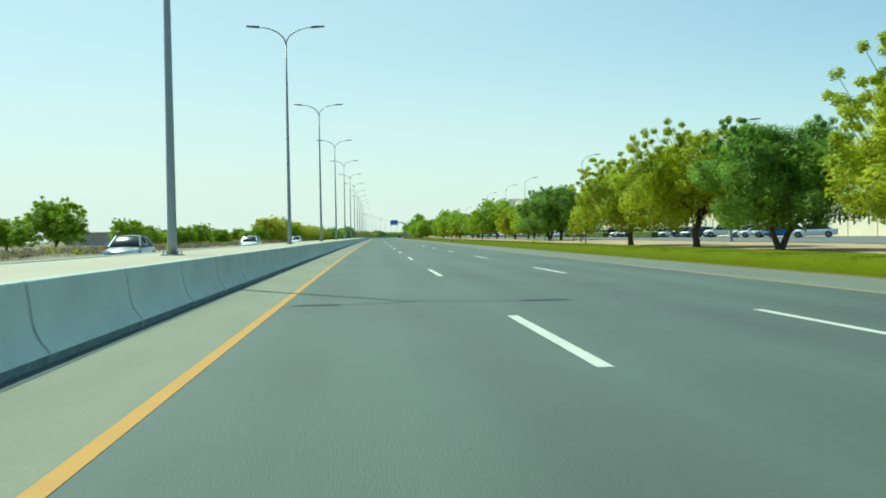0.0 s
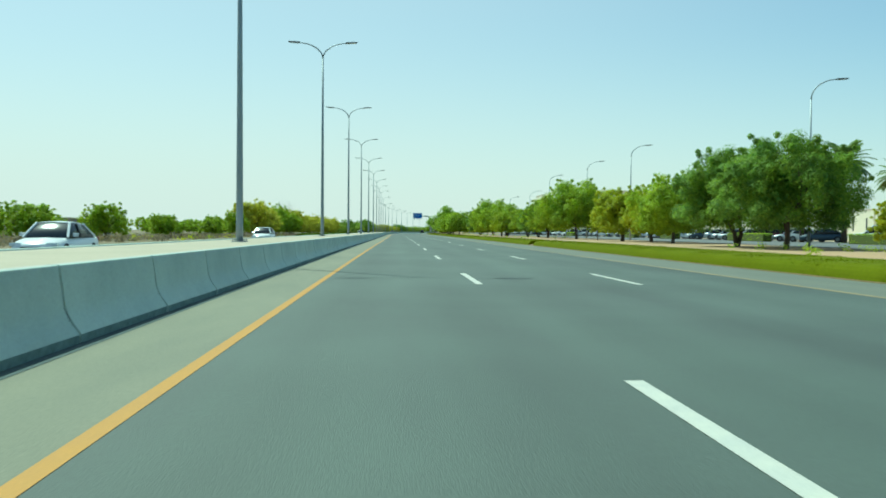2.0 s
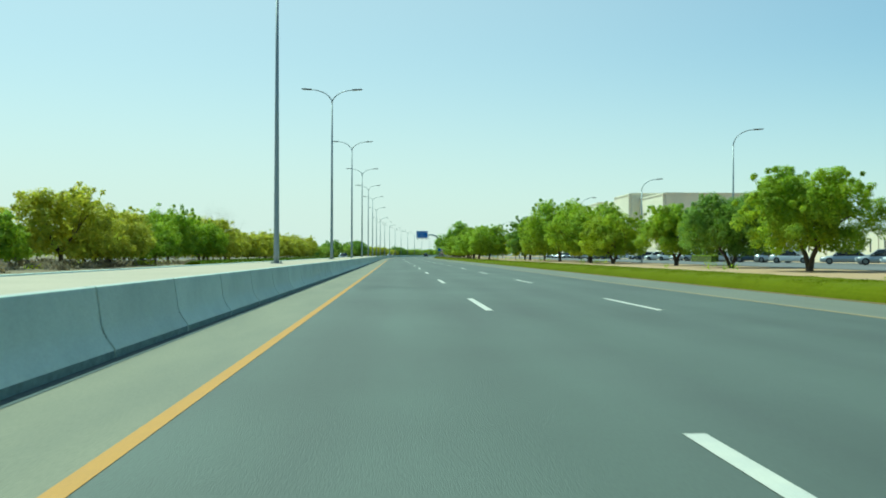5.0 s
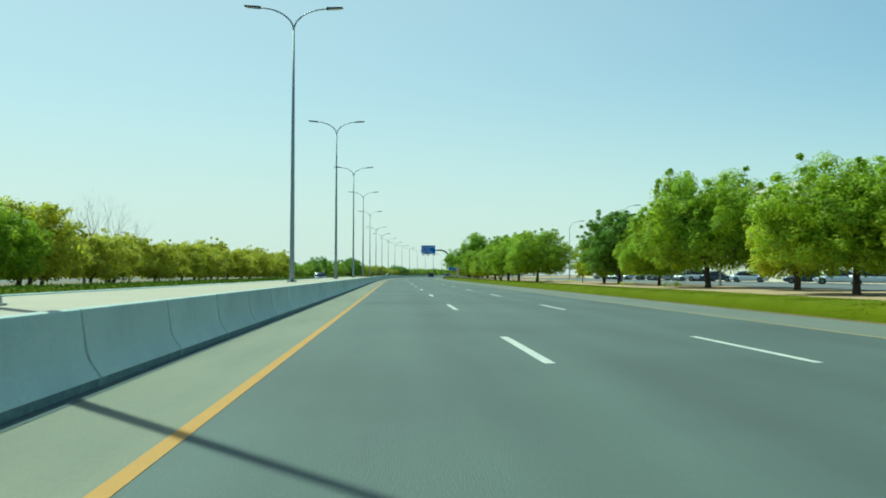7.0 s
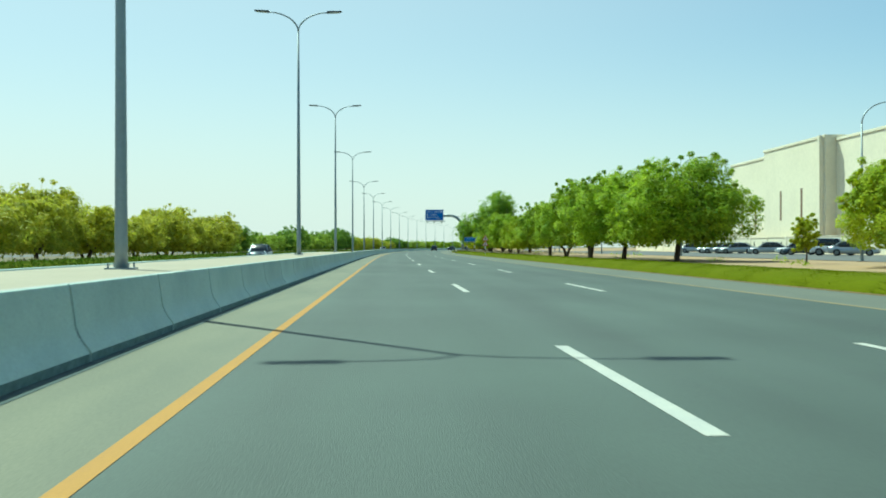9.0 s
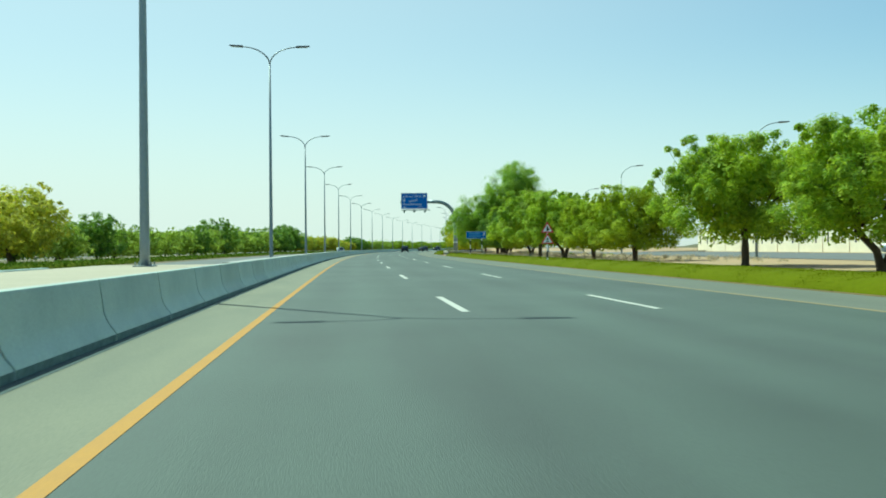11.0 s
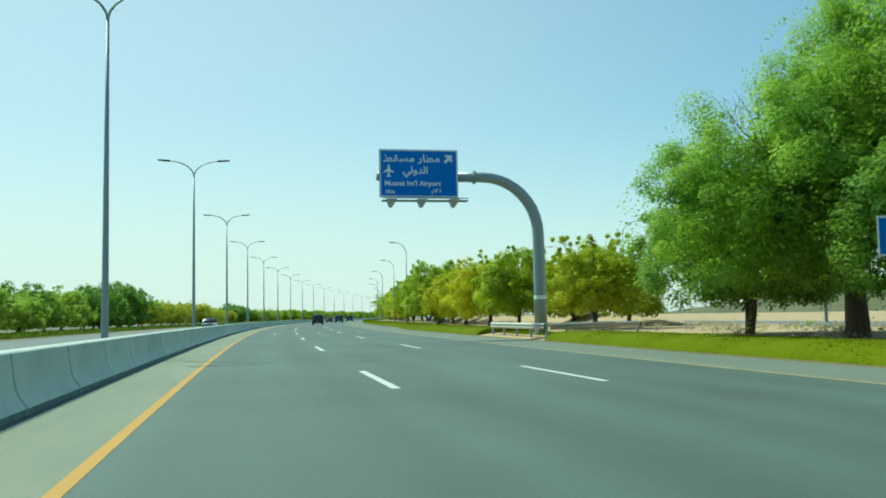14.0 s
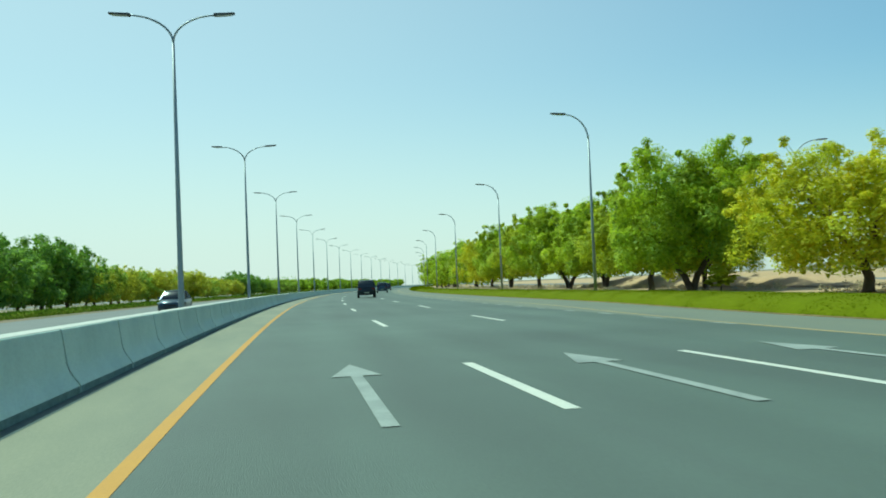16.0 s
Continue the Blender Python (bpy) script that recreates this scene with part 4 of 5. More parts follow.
def airport_sign():
    """A blue direction board hung on a curved cantilever post."""
    s, d = 467.7, 15.6
    root = tagged(top("gantry_sign", s, d, 0.15), "blue airport direction board on a curved grey cantilever post", "road sign")
    pts = [(0, 0, -0.1), (0, 0, 2.5), (-0.02, 0, 5.2)]
    for i in range(1, 11):
        a = math.radians(9 * i)
        pts.append((-0.02 - 2.9 * (1 - math.cos(a)), 0, 5.2 + 2.95 * math.sin(a)))
    pts += [(-4.4, 0, 8.15)]
    part("post", tube_mesh("post", pts, [0.33, 0.32, 0.3] + [0.3 - 0.004 * i for i in range(10)] + [0.25], 20), STEEL, root, smooth=True)
    part("arm", tube_mesh("arm", [(-3.4, 0.0, 8.15), (-8.45, 0.0, 8.15)], [0.24, 0.22], 16), STEEL, root, smooth=True)
    part("flange", tube_mesh("flange", [(-3.45, 0, 8.15), (-3.33, 0, 8.15)], [0.35, 0.35], 18), STEEL, root)
    part("base_plate", boxed(-0.5, 0.5, -0.5, 0.5, -0.02, 0.05, bevel=0.01), STEEL, root)
    part("band", tube_mesh("band", [(0, 0, 1.8), (0, 0, 2.0)], [0.329, 0.327], 20), SIGN_WHITE, root, "white reflective band")
    # board: front towards -y
    x0, x1, z0, z1 = -8.35, -4.3, 7.05, 9.5
    board = part("board", boxed(x0, x1, -0.3, -0.24, z0, z1, bevel=0.015), SIGN_BACK, root)
    part("face", boxed(x0 + 0.02, x1 - 0.02, -0.305, -0.301, z0 + 0.02, z1 - 0.02), SIGN_BLUE, board, "blue reflective face")
    b = 0.05
    part("border", flat_poly("border", [[(x0 + 0.03, z0 + 0.03), (x1 - 0.03, z0 + 0.03), (x1 - 0.03, z0 + 0.03 + b), (x0 + 0.03, z0 + 0.03 + b)], [(x0 + 0.03, z1 - 0.03 - b), (x1 - 0.03, z1 - 0.03 - b), (x1 - 0.03, z1 - 0.03), (x0 + 0.03, z1 - 0.03)],
         [(x0 + 0.03, z0 + 0.08), (x0 + 0.08, z0 + 0.08), (x0 + 0.08, z1 - 0.08), (x0 + 0.03, z1 - 0.08)], [(x1 - 0.08, z0 + 0.08), (x1 - 0.03, z0 + 0.08), (x1 - 0.03, z1 - 0.08), (x1 - 0.08, z1 - 0.08)]], -0.309), SIGN_WHITE, board)

    def words(body, size, x, z, align="LEFT", broad=1.0):
        ob = part("lettering", text_mesh(body, size, align), SIGN_WHITE, board)
        ob.matrix_basis = pose(x, -0.311, z, 90, 0, 0) @ Matrix.Diagonal((broad, 1, 1, 1))

    words("Muscat Int'l Airport", 0.345, x0 + 0.26, z0 + 0.6, broad=1.05)
    words("1Km", 0.26, x0 + 0.28, z0 + 0.2)
    words("\ufec2\ufed8\ufeb4\ufee3 \ufead\ufe8e\ufec4\ufee3", 0.5, x0 + 3.13, z0 + 1.82, "RIGHT", 1.2)
    words("\ufef2\ufedf\ufeed\ufeaa\ufedf\ufe8d", 0.5, x0 + 2.5, z0 + 1.22, "RIGHT", 1.05)
    words("\ufee2\ufedb \u0661", 0.26, x1 - 0.9, z0 + 0.26, "RIGHT", 1.2)
    # slanted arrow
    cx, cz = x1 - 0.5, z1 - 0.48
    part("arrow", flat_poly("arrow", [[(cx - 0.2, cz + 0.2), (cx + 0.2, cz + 0.2), (cx + 0.2, cz - 0.2), (cx + 0.06, cz - 0.06), (cx - 0.06, cz + 0.06)][::-1], [(cx - 0.23, cz - 0.13), (cx - 0.13, cz - 0.23), (cx + 0.09, cz - 0.01), (cx - 0.01, cz + 0.09)]], -0.311), SIGN_WHITE, board)
    # aeroplane seen from above
    px, pz = x0 + 0.48, z0 + 1.35
    half = [(0, 0.34), (0.05, 0.26), (0.05, 0.1), (0.27, -0.06), (0.27, -0.12), (0.05, -0.04), (0.04, -0.22), (0.12, -0.29), (0.12, -0.33), (0, -0.3)]
    part("aeroplane", flat_poly("aeroplane", [[(px + x, pz + z) for x, z in half] + [(px - x, pz + z) for x, z in half[1:-1][::-1]]], -0.311), SIGN_WHITE, board)
    # lamp tray under the board
    tray = part("lamp_tray", boxed(x0 + 0.05, x1 + 0.35, -1.05, -0.55, z0 - 0.28, z0 - 0.22, bevel=0.01), STEEL, root)
    for x in (x0 + 0.5, (x0 + x1) / 2, x1 - 0.4):
        lamp = bmesh.new()
        box(lamp, x - 0.26, x + 0.26, -1.3, -0.8, z0 - 0.62, z0 - 0.2, bevel=0.02)
        for v in lamp.verts:
            if v.co.z < z0 - 0.4:
                v.co.x += (x - 0.08 - v.co.x) * 0.7
                v.co.y += (-1.1 - v.co.y) * 0.6
        part("floodlight", lamp, SIGN_BACK, tray, "wedge-shaped grey floodlight")
        part("rail", tube_mesh("rail", [(x0 + 0.05, -1.1, z0 - 0.14), (x1 + 0.35, -1.1, z0 - 0.14)], [0.025, 0.025], 6), STEEL, tray) if x < x0 + 1 else None
        part("bracket", tube_mesh("bracket", [(x, 0.0, z0 - 0.1), (x, -0.5, z0 - 0.24), (x, -0.95, z0 - 0.26)], [0.03, 0.03, 0.03], 6), STEEL, tray)
    return root


airport_sign()


def small_blue_sign():
    root = tagged(top("direction_sign", 440.5, 15.9, 0.14), "small blue direction board on two striped posts in the hedge", "road sign")
    board = part("board", boxed(-1.22, 1.22, -0.04, 0.0, 2.15, 3.05, bevel=0.01), SIGN_BACK, root)
    part("face", boxed(-1.21, 1.21, -0.046, -0.042, 2.16, 3.04), SIGN_BLUE, board, "blue reflective face")
    for z, w, x in ((2.72, 1.3, -0.2), (2.42, 1.5, -0.15)):
        part("bar", flat_poly("bar", [[(x - w / 2, z), (x + w / 2, z), (x + w / 2, z + 0.12), (x - w / 2, z + 0.12)]], -0.05), SIGN_FAINT, board, "pale line of small unreadable writing")
    part("arrow", flat_poly("arrow", [[(0.85, 2.85), (1.08, 2.9), (1.1, 2.62), (1.03, 2.7), (0.9, 2.45), (0.83, 2.5), (0.96, 2.76)]], -0.05), SIGN_WHITE, board)
    for a, b, c, e in ((-1.2, 1.2, 2.17, 2.2), (-1.2, 1.2, 3.0, 3.03)):
        part("border", flat_poly("border", [[(a, c), (b, c), (b, e), (a, e)]], -0.05), SIGN_WHITE, board)
    for x in (-0.72, 0.72):
        for i in range(5):
            part("post_band", tube_mesh("post_band", [(x, 0.03, -0.1 + 0.5 * i), (x, 0.03, 0.4 + 0.5 * i)], [0.06, 0.06], 10), BLACK if i % 2 else SIGN_WHITE, root)
    return root


small_blue_sign()


def warning_signs():
    root = tagged(top("warning_sign", 388.6, 14.15, 0.14), "two red-edged triangular warning signs on a striped post", "road sign")
    for i in range(6):
        part("post_band", tube_mesh("post_band", [(0, 0, -0.1 + 0.45 * i), (0, 0, 0.35 + 0.45 * i)], [0.045, 0.045], 10), BLACK if i % 2 else SIGN_WHITE, root)
    for z, kind in ((1.98, "junction"), (1.26, "other")):
        plate = bmesh.new()
        vs = [plate.verts.new((x, -0.06, z + y)) for x, y in ((-0.44, 0), (0.44, 0), (0, 0.72))]
        f = plate.faces.new(vs)
        r = bmesh.ops.extrude_face_region(plate, geom=[f])
        for e in r["geom"]:
            if isinstance(e, bmesh.types.BMVert):
                e.co.y += 0.015
        bmesh.ops.recalc_face_normals(plate, faces=plate.faces)
        p = part("plate", plate, SIGN_RED, root, "red triangular border")
        part("face", flat_poly("face", [[(-0.31, z + 0.075), (0.31, z + 0.075), (0, z + 0.58)]], -0.064), SIGN_WHITE, p)
        if kind == "junction":
            part("symbol", flat_poly("symbol", [[(-0.06, z + 0.1), (0.05, z + 0.1), (0.05, z + 0.42), (-0.06, z + 0.42)], [(0.05, z + 0.2), (0.15, z + 0.2), (0.15, z + 0.27), (0.05, z + 0.27)]], -0.068), BLACK, p)
        else:
            part("symbol", flat_poly("symbol", [[(-0.13, z + 0.11), (0.12, z + 0.11), (0.02, z + 0.2)], [(-0.08, z + 0.24), (0.03, z + 0.22), (0.06, z + 0.34), (-0.02, z + 0.4)]], -0.068), BLACK, p)
    return root


warning_signs()


def guard_rail(points, label):
    """A W-beam rail through points in road coordinates (s, d), on posts."""
    root = tagged(new("guard_rail"), label, "guard rail")
    prof = [(0.0, -0.155), (0.045, -0.12), (0.08, -0.09), (0.08, -0.05), (0.02, -0.01), (0.02, 0.01), (0.08, 0.05), (0.08, 0.09), (0.045, 0.12), (0.0, 0.155)]
    W = [at(s, d, 0.62) for s, d in points]
    verts, faces, m = [], [], len(prof)
    for i, p in enumerate(W):
        w = (W[min(i + 1, len(W) - 1)] - W[max(0, i - 1)]).normalized()
        side = w.cross(Vector((0, 0, 1)))
        for back in (0, 1):
            verts += [p - side * (x - 0.006 * back) + Vector((0, 0, z)) for x, z in prof]
    for i in range(len(W) - 1):
        for j in range(m - 1):
            a = i * 2 * m + j
            faces.append((a, a + 1, a + 2 * m + 1, a + 2 * m))
            faces.append((a + m, a + m + 2 * m, a + m + 2 * m + 1, a + m + 1))
    part("rail", mesh_from("rail", verts, faces), STEEL_LIGHT, root, "pale galvanised corrugated rail")
    for i in range(0, len(W), 2):
        p = W[i]
        ob = part("post", boxed(-0.05, 0.05, -0.06, 0.06, -0.05, 0.72, bevel=0.008), STEEL, root)
        w = (W[min(i + 1, len(W) - 1)] - W[max(0, i - 1)]).normalized()
        sd = w.cross(Vector((0, 0, 1))) * 0.08
        ob.matrix_basis = Matrix.Translation((p.x + sd.x, p.y + sd.y, 0.06)) @ Matrix.Rotation(math.atan2(-w.x, w.y), 4, "Z")
    return root


guard_rail([(462.3 + 1.25 * i, 14.1) for i in range(9)], "pale galvanised guard rail beside the shoulder")
guard_rail([(464.8 - 0.5 * i, 19.7 - 1.08 * i) for i in range(6)], "pale galvanised guard rail turning back behind the sign post")


# ---- vehicles ----
def paint(name, colour, metal=0.2):
    return material(name, colour, 0.28, metal=metal, grain=0.03, grain_scale=2, spec=0.6)


CAR_WHITE, CAR_SILVER, CAR_BLACK = paint("white_car_paint", (0.75, 0.76, 0.75), 0.0), paint("silver_car_paint", (0.42, 0.44, 0.45), 0.5), paint("black_car_paint", (0.012, 0.016, 0.018))
CAR_BLUE, CAR_RED, CAR_GREY = paint("blue_car_paint", (0.02, 0.13, 0.42)), paint("dark_red_car_paint", (0.12, 0.02, 0.025)), paint("dark_blue_grey_car_paint", (0.05, 0.075, 0.1), 0.4)
GLASS_DARK = material("tinted_car_glass", (0.012, 0.018, 0.02), 0.22, grain=0.02, spec=0.8)
TYRE = material("tyre_rubber", (0.02, 0.02, 0.02), 0.9, grain=0.1)
RIM = material("alloy_rim", (0.22, 0.225, 0.23), 0.35, metal=0.8, grain=0.05)
LIGHT_RED = material("tail_lamp", (0.16, 0.012, 0.012), 0.2, grain=0.05)
LIGHT_CLEAR = material("head_lamp", (0.7, 0.72, 0.72), 0.12, grain=0.05)
PLATE = material("number_plate", (0.4, 0.37, 0.25), 0.5, grain=0.05)


def loft(name, sections):
    """A closed skin through cross-sections of equal point count."""
    n, vs, fs = len(sections[0]), [], []
    for sec in sections:
        vs += sec
    for i in range(len(sections) - 1):
        for j in range(n):
            a, b = i * n + j, i * n + (j + 1) % n
            fs.append((a, b, b + n, a + n))
    fs += [tuple(range(n))[::-1], tuple(range((len(sections) - 1) * n, len(sections) * n))]
    me = mesh_from(name, vs, fs)
    bm = bmesh.new()
    bm.from_mesh(me)
    bmesh.ops.recalc_face_normals(bm, faces=bm.faces)
    bm.to_mesh(me)
    bm.free()
    return me


def hull_section(y, w, z0, z1, r=0.12):
    """A rounded box outline across the car at y."""
    h = w / 2
    return [(-h + r, y, z0), (-h, y, z0 + r), (-h * 1.0, y, (z0 + z1) / 2), (-h * 0.97, y, z1 - r), (-h + r * 1.3, y, z1), (0, y, z1 + 0.02), (h - r * 1.3, y, z1), (h * 0.97, y, z1 - r), (h, y, (z0 + z1) / 2), (h, y, z0 + r), (h - r, y, z0)]


def car(mat, long=4.6, wide=1.8, high=1.45, style="sedan"):
    """A car with its nose towards +y."""
    root = new("car")
    L = long / 2
    belt = 0.62 * high if style == "sedan" else 0.58 * high
    if style == "sedan":
        body = [(-L, wide * 0.78, 0.38, belt - 0.1), (-L + 0.12, wide * 0.94, 0.26, belt + 0.02), (-L + 0.8, wide, 0.2, belt + 0.04), (0, wide, 0.2, belt), (L - 1.3, wide, 0.2, belt - 0.03), (L - 0.35, wide * 0.96, 0.2, belt - 0.17), (L - 0.08, wide * 0.86, 0.26, belt - 0.27), (L, wide * 0.7, 0.34, belt - 0.36)]
        roof = [(-L + 0.55, 0.78, belt + 0.02), (-L + 1.25, 0.7, high - 0.06), (-0.25, 0.7, high), (0.35, 0.69, high - 0.03), (L - 1.2, 0.8, belt - 0.02)]
    else:
        body = [(-L, wide * 0.9, 0.42, belt + 0.05), (-L + 0.1, wide * 0.98, 0.34, belt + 0.08), (0, wide, 0.3, belt + 0.05), (L - 1.2, wide, 0.3, belt + 0.02), (L - 0.25, wide * 0.97, 0.3, belt - 0.08), (L, wide * 0.85, 0.4, belt - 0.25)]
        roof = [(-L + 0.03, 0.86, belt + 0.05), (-L + 0.28, 0.8, high - 0.06), (-L + 0.7, 0.79, high), (0.3, 0.78, high - 0.02), (L - 1.15, 0.86, belt)]
    part("body", loft("body", [hull_section(*b) for b in body]), mat, root, smooth=True)
    # greenhouse: glass skin with painted roof
    gv = []
    for y, k, z in roof:
        h = wide * k / 2
        hb = wide * 0.47
        gv.append([(-hb, y, belt - 0.05), (-h - 0.04 * 0, y, max(z - 0.05, belt - 0.02)), (-h * 0.9, y, z), (0, y, z + 0.02), (h * 0.9, y, z), (h, y, max(z - 0.05, belt - 0.02)), (hb, y, belt - 0.05)])
    cabin = part("cabin_glass", loft("cabin_glass", gv), GLASS_DARK, root, "dark tinted windows", smooth=True)
    r = [p for p in roof[1:4]]
    rv = [[(-wide * k * 0.46, y, z - 0.03), (-wide * k * 0.44, y, z + 0.018), (0, y, z + 0.045), (wide * k * 0.44, y, z + 0.018), (wide * k * 0.46, y, z - 0.03)] for y, k, z in r]
    part("roof", loft("roof", rv), mat, root)
    # pillars
    for sx in (-1, 1):
        for (ya, ka, za), (yb, kb, zb) in ((roof[0], roof[1]), (roof[3], roof[4])):
            pa, pb = (sx * wide * (0.455 if za < belt + 0.1 else ka * 0.485), ya, za), (sx * wide * (0.455 if zb < belt + 0.1 else kb * 0.485), yb, zb)
            part("pillar", tube_mesh("pillar", [pa, pb], [0.05, 0.045], 6), mat, root)
        part("pillar", tube_mesh("pillar", [(sx * wide * 0.475, -0.15, belt), (sx * wide * 0.36 if style == "sedan" else sx * wide * 0.395, -0.2, high - 0.05)], [0.045, 0.045], 6), BLACK, root)
        mirror = part("mirror", boxed(-0.1, 0.1, -0.05, 0.06, -0.07, 0.07, bevel=0.03), mat, root)
        mirror.matrix_basis = pose(sx * (wide / 2 + 0.08), L - 1.55, belt + 0.08)
    rad = 0.33 if style == "sedan" else 0.38
    for sx in (-1, 1):
        for y in (-L + 0.85, L - 0.9):
            w = part("wheel", tube_mesh("wheel", [(-0.1, 0, 0), (-0.09, 0, 0), (0.09, 0, 0), (0.1, 0, 0)], [rad * 0.94, rad, rad, rad * 0.94], 20), TYRE, root)
            w.matrix_basis = pose(sx * (wide / 2 - 0.09), y, rad)
            rm = part("rim", tube_mesh("rim", [(0.0, 0, 0), (sx * 0.108, 0, 0)], [rad * 0.66, rad * 0.6], 14), RIM, w)
        rear = part("tail_light", boxed(-0.17, 0.17, -0.04, 0.05, -0.09, 0.09, bevel=0.02), LIGHT_RED, root)
        rear.matrix_basis = pose(sx * wide * 0.37, -L + 0.03, belt - 0.12)
        front = part("headlight", boxed(-0.2, 0.2, -0.12, 0.05, -0.06, 0.07, bevel=0.025), LIGHT_CLEAR, root)
        front.matrix_basis = pose(sx * wide * 0.36, L - 0.13, belt - 0.28)
    part("number_plate", boxed(-0.26, 0.26, -L - 0.012, -L + 0.02, 0.5, 0.62), PLATE, root)
    part("grille", boxed(-0.42, 0.42, L - 0.06, L + 0.012, 0.42, 0.54, bevel=0.01), BLACK, root)
    part("bumper", boxed(-wide * 0.44, wide * 0.44, -L - 0.03, -L + 0.1, 0.3, 0.46, bevel=0.03), mat, root)
    return root


def park(proto, spots, label, group):
    repeat(proto, [stand(s, d, z, turn) for s, d, z, turn in spots], label, "car", group)


park(car(CAR_BLACK, 4.8, 1.93, 1.85, "suv"), [(580.2, 6.3, 0, 0)], "black sport utility vehicle driving in the middle lane", "traffic")
park(car(CAR_GREY, 4.7, 1.9, 1.8, "suv"), [(640, 9.3, 0, 0), (705, 9.4, 0, 0)], "dark sport utility vehicle far ahead", "traffic")
park(car(CAR_BLACK), [(668, 5.6, 0, 0), (760, 2.0, 0, 0)], "dark saloon car far ahead", "traffic")
park(car(CAR_WHITE), [(93, -11.2, 0, 180), (146, -11.3, 0, 180)], "white saloon car on the oncoming carriageway", "oncoming traffic")
park(car(CAR_SILVER, 4.4), [(47, -11.2, 0, 180)], "pale blue-silver saloon car on the oncoming carriageway", "oncoming traffic")
park(car(CAR_GREY, 4.5, 1.82, 1.5), [(352, -10.2, 0, 180), (550, -8.4, 0, 180)], "dark blue-grey car on the oncoming carriageway", "oncoming traffic")
_rng = random.Random(12)
_bays = [(s, 46.5 + _rng.uniform(-0.4, 0.4), 0.3, _rng.choice((58, 60, 62, 238))) for s in np.arange(96, 400, 3.3) if _rng.random() < 0.62 and not 236 < s < 246]
_bays = [q for q in _bays if q[0] > 104]
_sets = [[(98.2, 46.4, 0.3, 60), (101.4, 46.6, 0.3, 62), (85.5, 46.5, 0.3, 60)], [(94.8, 46.5, 0.3, 60)], [], [], [], [(91.2, 46.4, 0.3, 61)]]
for b in _bays:
    _sets[_rng.choice((0, 0, 0, 0, 0, 1, 1, 1, 2, 2, 3, 4))].append(tuple(float(x) for x in b))
for st, (mat, style, label) in zip(_sets, ((CAR_WHITE, "sedan", "white saloon car parked in a bay"), (CAR_SILVER, "sedan", "silver saloon car parked in a bay"), (CAR_WHITE, "suv", "white sport utility vehicle parked in a bay"), (CAR_GREY, "sedan", "dark blue-grey saloon car parked in a bay"), (CAR_RED, "suv", "dark red sport utility vehicle parked in a bay"), (CAR_BLUE, "sedan", "blue saloon car parked in a bay"))):
    if st:
        park(car(mat, 4.6, 1.82, 1.45 if style == "sedan" else 1.72, style), st, label, "parked cars")


# ---- buildings ----
CREAM = material("cream_render", (0.86, 0.78, 0.6), 0.9, grain=0.05, grain_scale=2, stain=(0.72, 0.65, 0.5), stain_scale=0.15, stain_amount=0.6, bump=0.1)
CREAM_DARK = material("cream_coping", (0.66, 0.58, 0.45), 0.9, grain=0.06, grain_scale=2)
WINDOW = material("dark_window", (0.05, 0.055, 0.06), 0.15, grain=0.03)
BROWN = material("brown_slot", (0.25, 0.16, 0.1), 0.7, grain=0.05)


def boundary_wall(s0, s1, d, high, bay, label):
    root = tagged(new("boundary_wall"), label, "wall", kind="structure")
    n = int((s1 - s0) / bay)
    for i in range(n):
        s = s0 + i * bay
        m = stand(s + bay / 2, d, 0.28)
        p = part("wall_panel", boxed(-0.1, 0.1, -bay / 2 + 0.2, bay / 2 - 0.2, 0, high, bevel=0.01), CREAM, root)
        p.matrix_basis = m
        q = part("pier", boxed(-0.18, 0.18, -0.2, 0.2, 0, high + 0.15, bevel=0.02), CREAM, root)
        q.matrix_basis = stand(s, d, 0.28)
        c = part("coping", boxed(-0.16, 0.16, -bay / 2 + 0.2, bay / 2 - 0.2, high, high + 0.12, bevel=0.02), CREAM_DARK, root)
        c.matrix_basis = m
        for k in (-1, 1):
            w = part("recess", boxed(-0.115, -0.101, k * bay / 4 - 0.15, k * bay / 4 + 0.15, high * 0.35, high * 0.75), WINDOW, p)
    return root


boundary_wall(84, 264, 56.0, 3.7, 6.0, "cream rendered boundary wall with piers and dark recesses")
boundary_wall(264, 408, 53.4, 2.1, 6.0, "low cream rendered wall in front of the pale hall")
boundary_wall(408, 474, 56.0, 3.2, 6.0, "cream rendered boundary wall with piers")


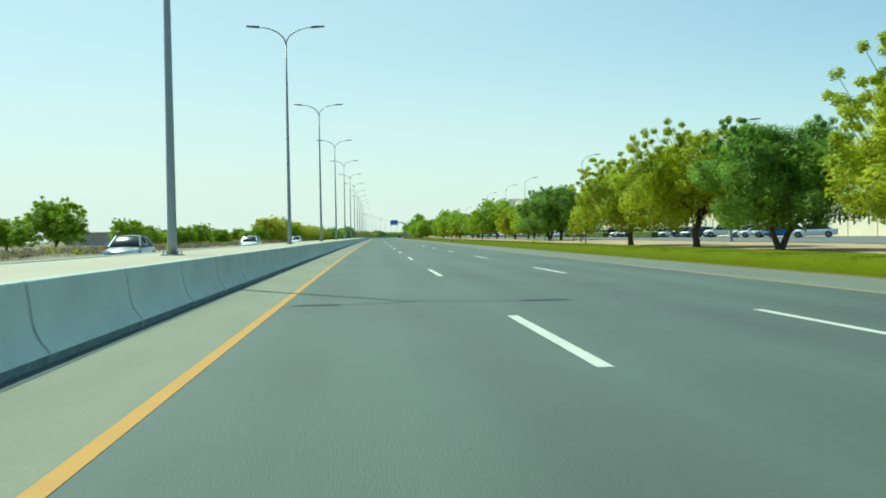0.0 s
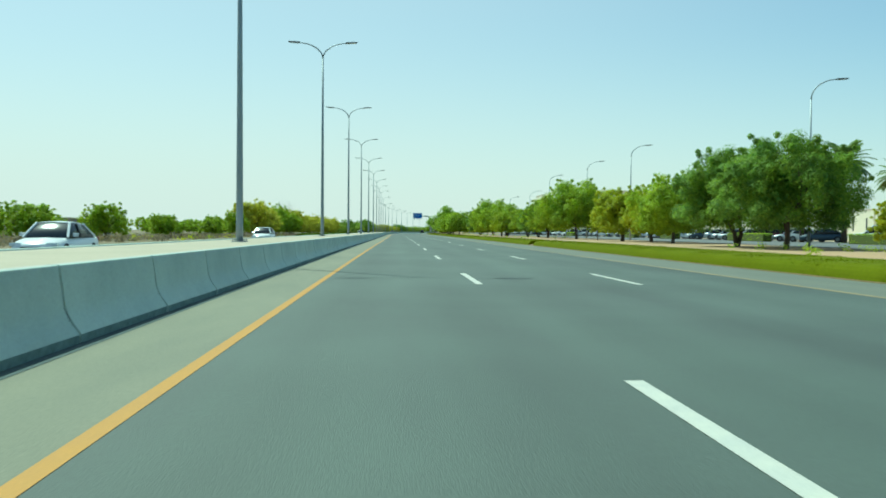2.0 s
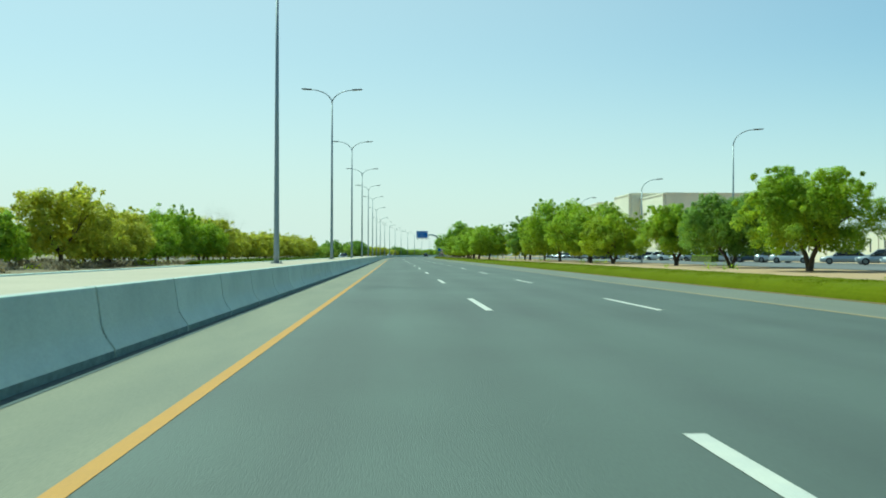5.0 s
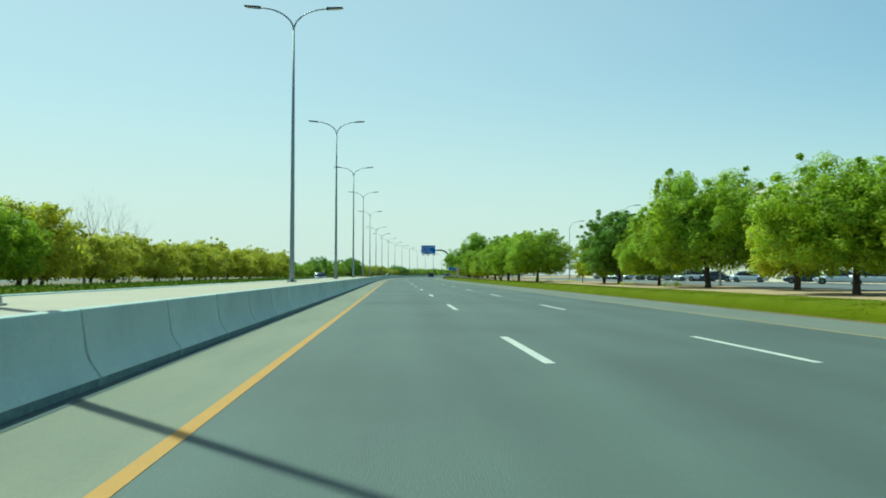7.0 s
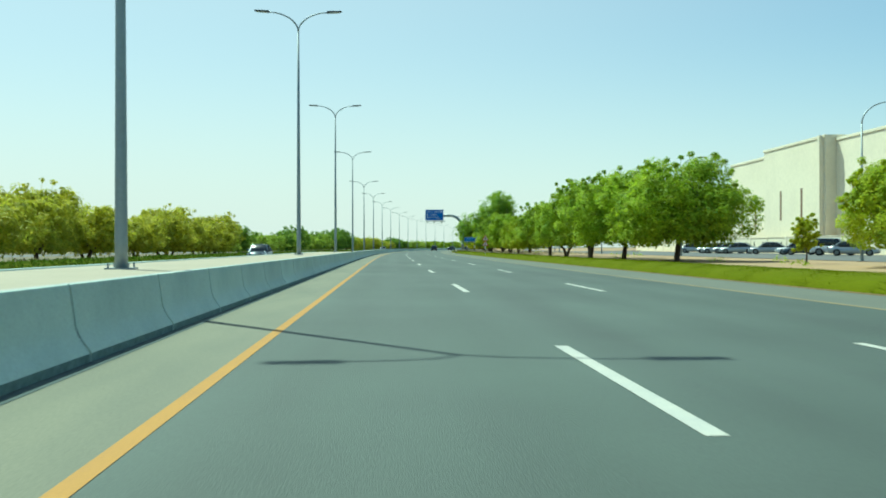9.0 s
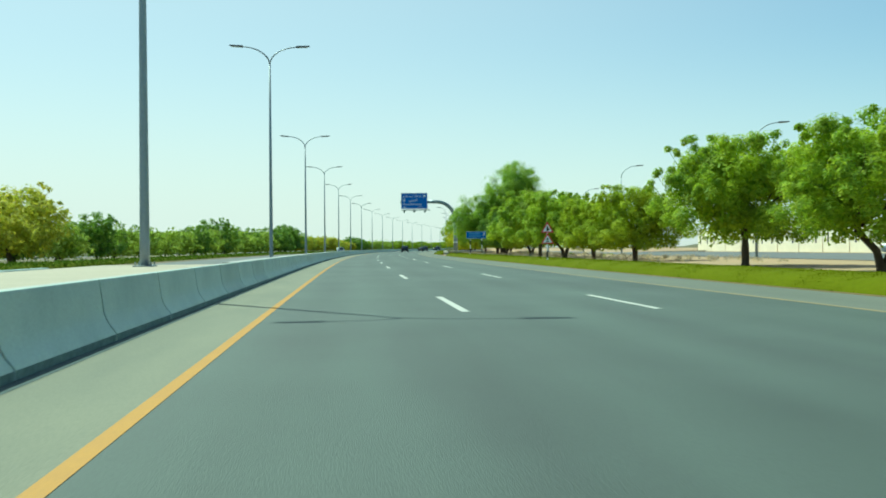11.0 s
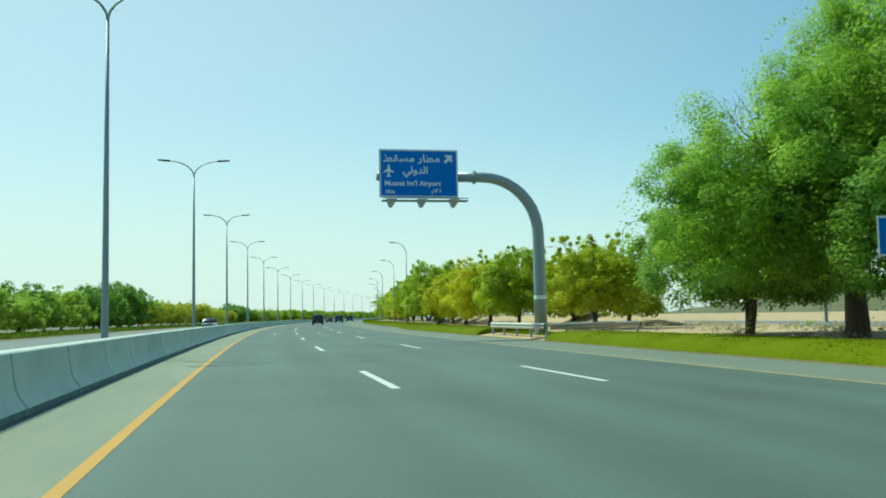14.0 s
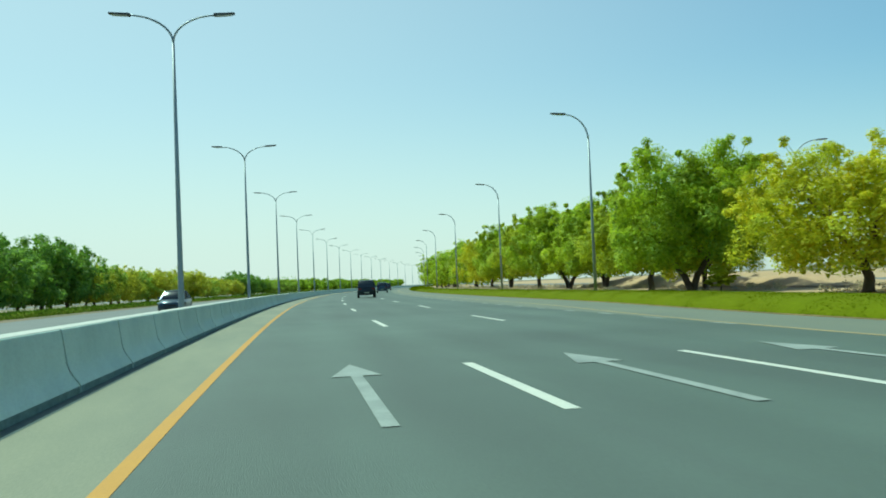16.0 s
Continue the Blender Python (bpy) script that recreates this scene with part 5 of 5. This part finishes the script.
def big_building():
    """A pale rendered hall with stepped blocks, fins and narrow slots."""
    root = tagged(new("building"), "large pale cream windowless hall with stepped roofline and narrow brown slots", "building")
    blocks = [(327, 346, 57.0, 13.4), (346, 362, 55.0, 14.6), (362, 376, 56.0, 13.9), (376, 394, 54.6, 14.3), (394, 409, 55.4, 13.6)]
    for i, (a, b, d, h) in enumerate(blocks):
        w = part("wall", boxed(0, 30, -(b - a) / 2, (b - a) / 2, 0, h, bevel=0.04), CREAM, root)
        w.matrix_basis = stand((a + b) / 2, d, 0.25)
        c = part("parapet", boxed(-0.12, 30.1, -(b - a) / 2 - 0.06, (b - a) / 2 + 0.06, h, h + 0.35, bevel=0.04), CREAM, root)
        c.matrix_basis = stand((a + b) / 2, d, 0.25)
        f = part("fin", boxed(-0.55, 0.0, -0.3, 0.3, 0, h + 0.3, bevel=0.04), CREAM, root)
        f.matrix_basis = stand(a + 0.6, d, 0.25)
        for k in (0.35, 0.7):
            q = part("window", boxed(-0.04, 0.05, -0.25, 0.25, 3.0 + 1.5 * (i % 2), 8.5, bevel=0.01), BROWN, root)
            q.matrix_basis = stand(a + (b - a) * k, d, 0.25)
    return root


big_building()


PINKISH = material("pinkish_grey_render", (0.5, 0.43, 0.38), 0.9, grain=0.06, grain_scale=1, stain=(0.25, 0.22, 0.2), stain_scale=0.1)
store = tagged(top("warehouse", 300, -88, -0.1), "long low pinkish-grey warehouse far across dry land", "building")
part("wall", boxed(-8, 8, -16, 16, 0, 3.9, bevel=0.05), PINKISH, store)
part("roof", boxed(-8.3, 8.3, -16.3, 16.3, 3.9, 4.2, bevel=0.05), CREAM_DARK, store)
for i in range(4):
    part("door", boxed(7.97, 8.03, -14 + 8 * i, -11 + 8 * i, 0.02, 3.0, bevel=0.01), CREAM_DARK, store)


# ---- small plants and ground forms ----
def box_hedge(s0, s1, d):
    """A clipped hedge block beside the parking bays."""
    rng = random.Random(int(s0))
    L = s1 - s0
    root = tagged(top("box_hedge", (s0 + s1) / 2, d, 0.28), "clipped square-cut green hedge block beside parked cars", "hedge", "clipped hedges")
    part("body", boxed(-0.5, 0.5, -L / 2 + 0.1, L / 2 - 0.1, 0, 0.85, bevel=0.05), SHADE_STEM, root)
    cs = [(Vector((rng.uniform(-0.55, 0.55), rng.uniform(-L / 2, L / 2), rng.choice((0.85, rng.uniform(0.1, 0.9))))), 0.16) for _ in range(int(60 * L))]
    v, f = leaf_cards(rng, cs, 6, 0.16, 0.13, 0.8)
    part("foliage", mesh_from("foliage", v, f), LEAF_MID, root)


for s0, s1 in ((126.7, 136.4), (155, 166), (187, 194), (209, 217), (262, 270)):
    box_hedge(s0, s1, 43.2)


def scrub(seed, leaf, count, s0, s1, d0, d1, z, high, label, size=0.26):
    """A stretch of low dry bushes, too many to count."""
    rng = random.Random(seed)
    cs = []
    for _ in range(count):
        s, dd = rng.uniform(s0, s1), rng.uniform(d0, d1)
        r = rng.uniform(0.5, 1.0) * high
        for k in range(3):
            cs.append((at(s + rng.gauss(0, r), dd + rng.gauss(0, r), z + r * 0.45 * rng.uniform(0.4, 1.3)), r * 0.7))
    v, f = leaf_cards(rng, cs, 8 / size, 0.6, size, 0.7)
    tagged(part("scrub", mesh_from("scrub", v, f), leaf), label, "scrub", kind="stuff")


scrub(31, BROWN_SCRUB, 420, 10, 250, -34, -20.5, 0.1, 0.9, "low dry brown bushes and grass on bare ground")
scrub(32, LEAF_YELLOW, 60, 10, 250, -33, -21, 0.1, 0.8, "scattered low yellow-green bushes on bare ground")
scrub(33, DRY_GRASS, 620, 380, 640, 18.2, 30.5, 0.23, 0.42, "dry pale grass under the verge trees", size=0.11)
scrub(34, LEAF_MID, 26, 70, 470, 18.5, 29, 0.25, 0.6, "small green shrubs on the sandy verge", size=0.13)
scrub(35, BROWN_SCRUB, 160, 240, 420, -23, -20, 0.1, 0.5, "dry grass along the oncoming carriageway")


def mound(s, d, long, wide, high, mat, label, seed):
    rng = random.Random(seed)
    n, m, vs, fs = 24, 10, [], []
    for i in range(n + 1):
        for j in range(m + 1):
            u, w = i / n * 2 - 1, j / m * 2 - 1
            h = max(0, (1 - u ** 4)) * max(0, 1 - w * w) * high * (0.85 + 0.3 * noise.noise(Vector((u * 4 + seed, w * 2, 0))))
            vs.append(at(s + u * long / 2, d + w * wide / 2, 0.3 + h))
    for i in range(n):
        for j in range(m):
            q = i * (m + 1) + j
            fs.append((q, q + 1, q + m + 2, q + m + 1))
    return tagged(part("mound", mesh_from("mound", vs, fs), mat, smooth=True), label, "mound", kind="structure")


mound(500, 29, 40, 5, 0.9, SAND, "low bank of bare sandy soil", 3)
mound(545, 28, 46, 5, 0.8, SAND, "low bank of bare sandy soil", 8)
mound(650, 150, 130, 90, 6.0, HILL, "long low brown hill beyond the open land", 5)
place_trees(broad_tree(15, LEAF_DARK, 6.5, 9.5, 0.5, 14, 18, 0.95, 30, forks=1), [(590 + 3.6 * i, 146 + 14 * math.sin(i * 2.3), 4.4, 0.95 + 0.12 * math.sin(i * 1.3), 0.8) for i in range(34)], "dark bushy tree on a distant hill", "hill trees")
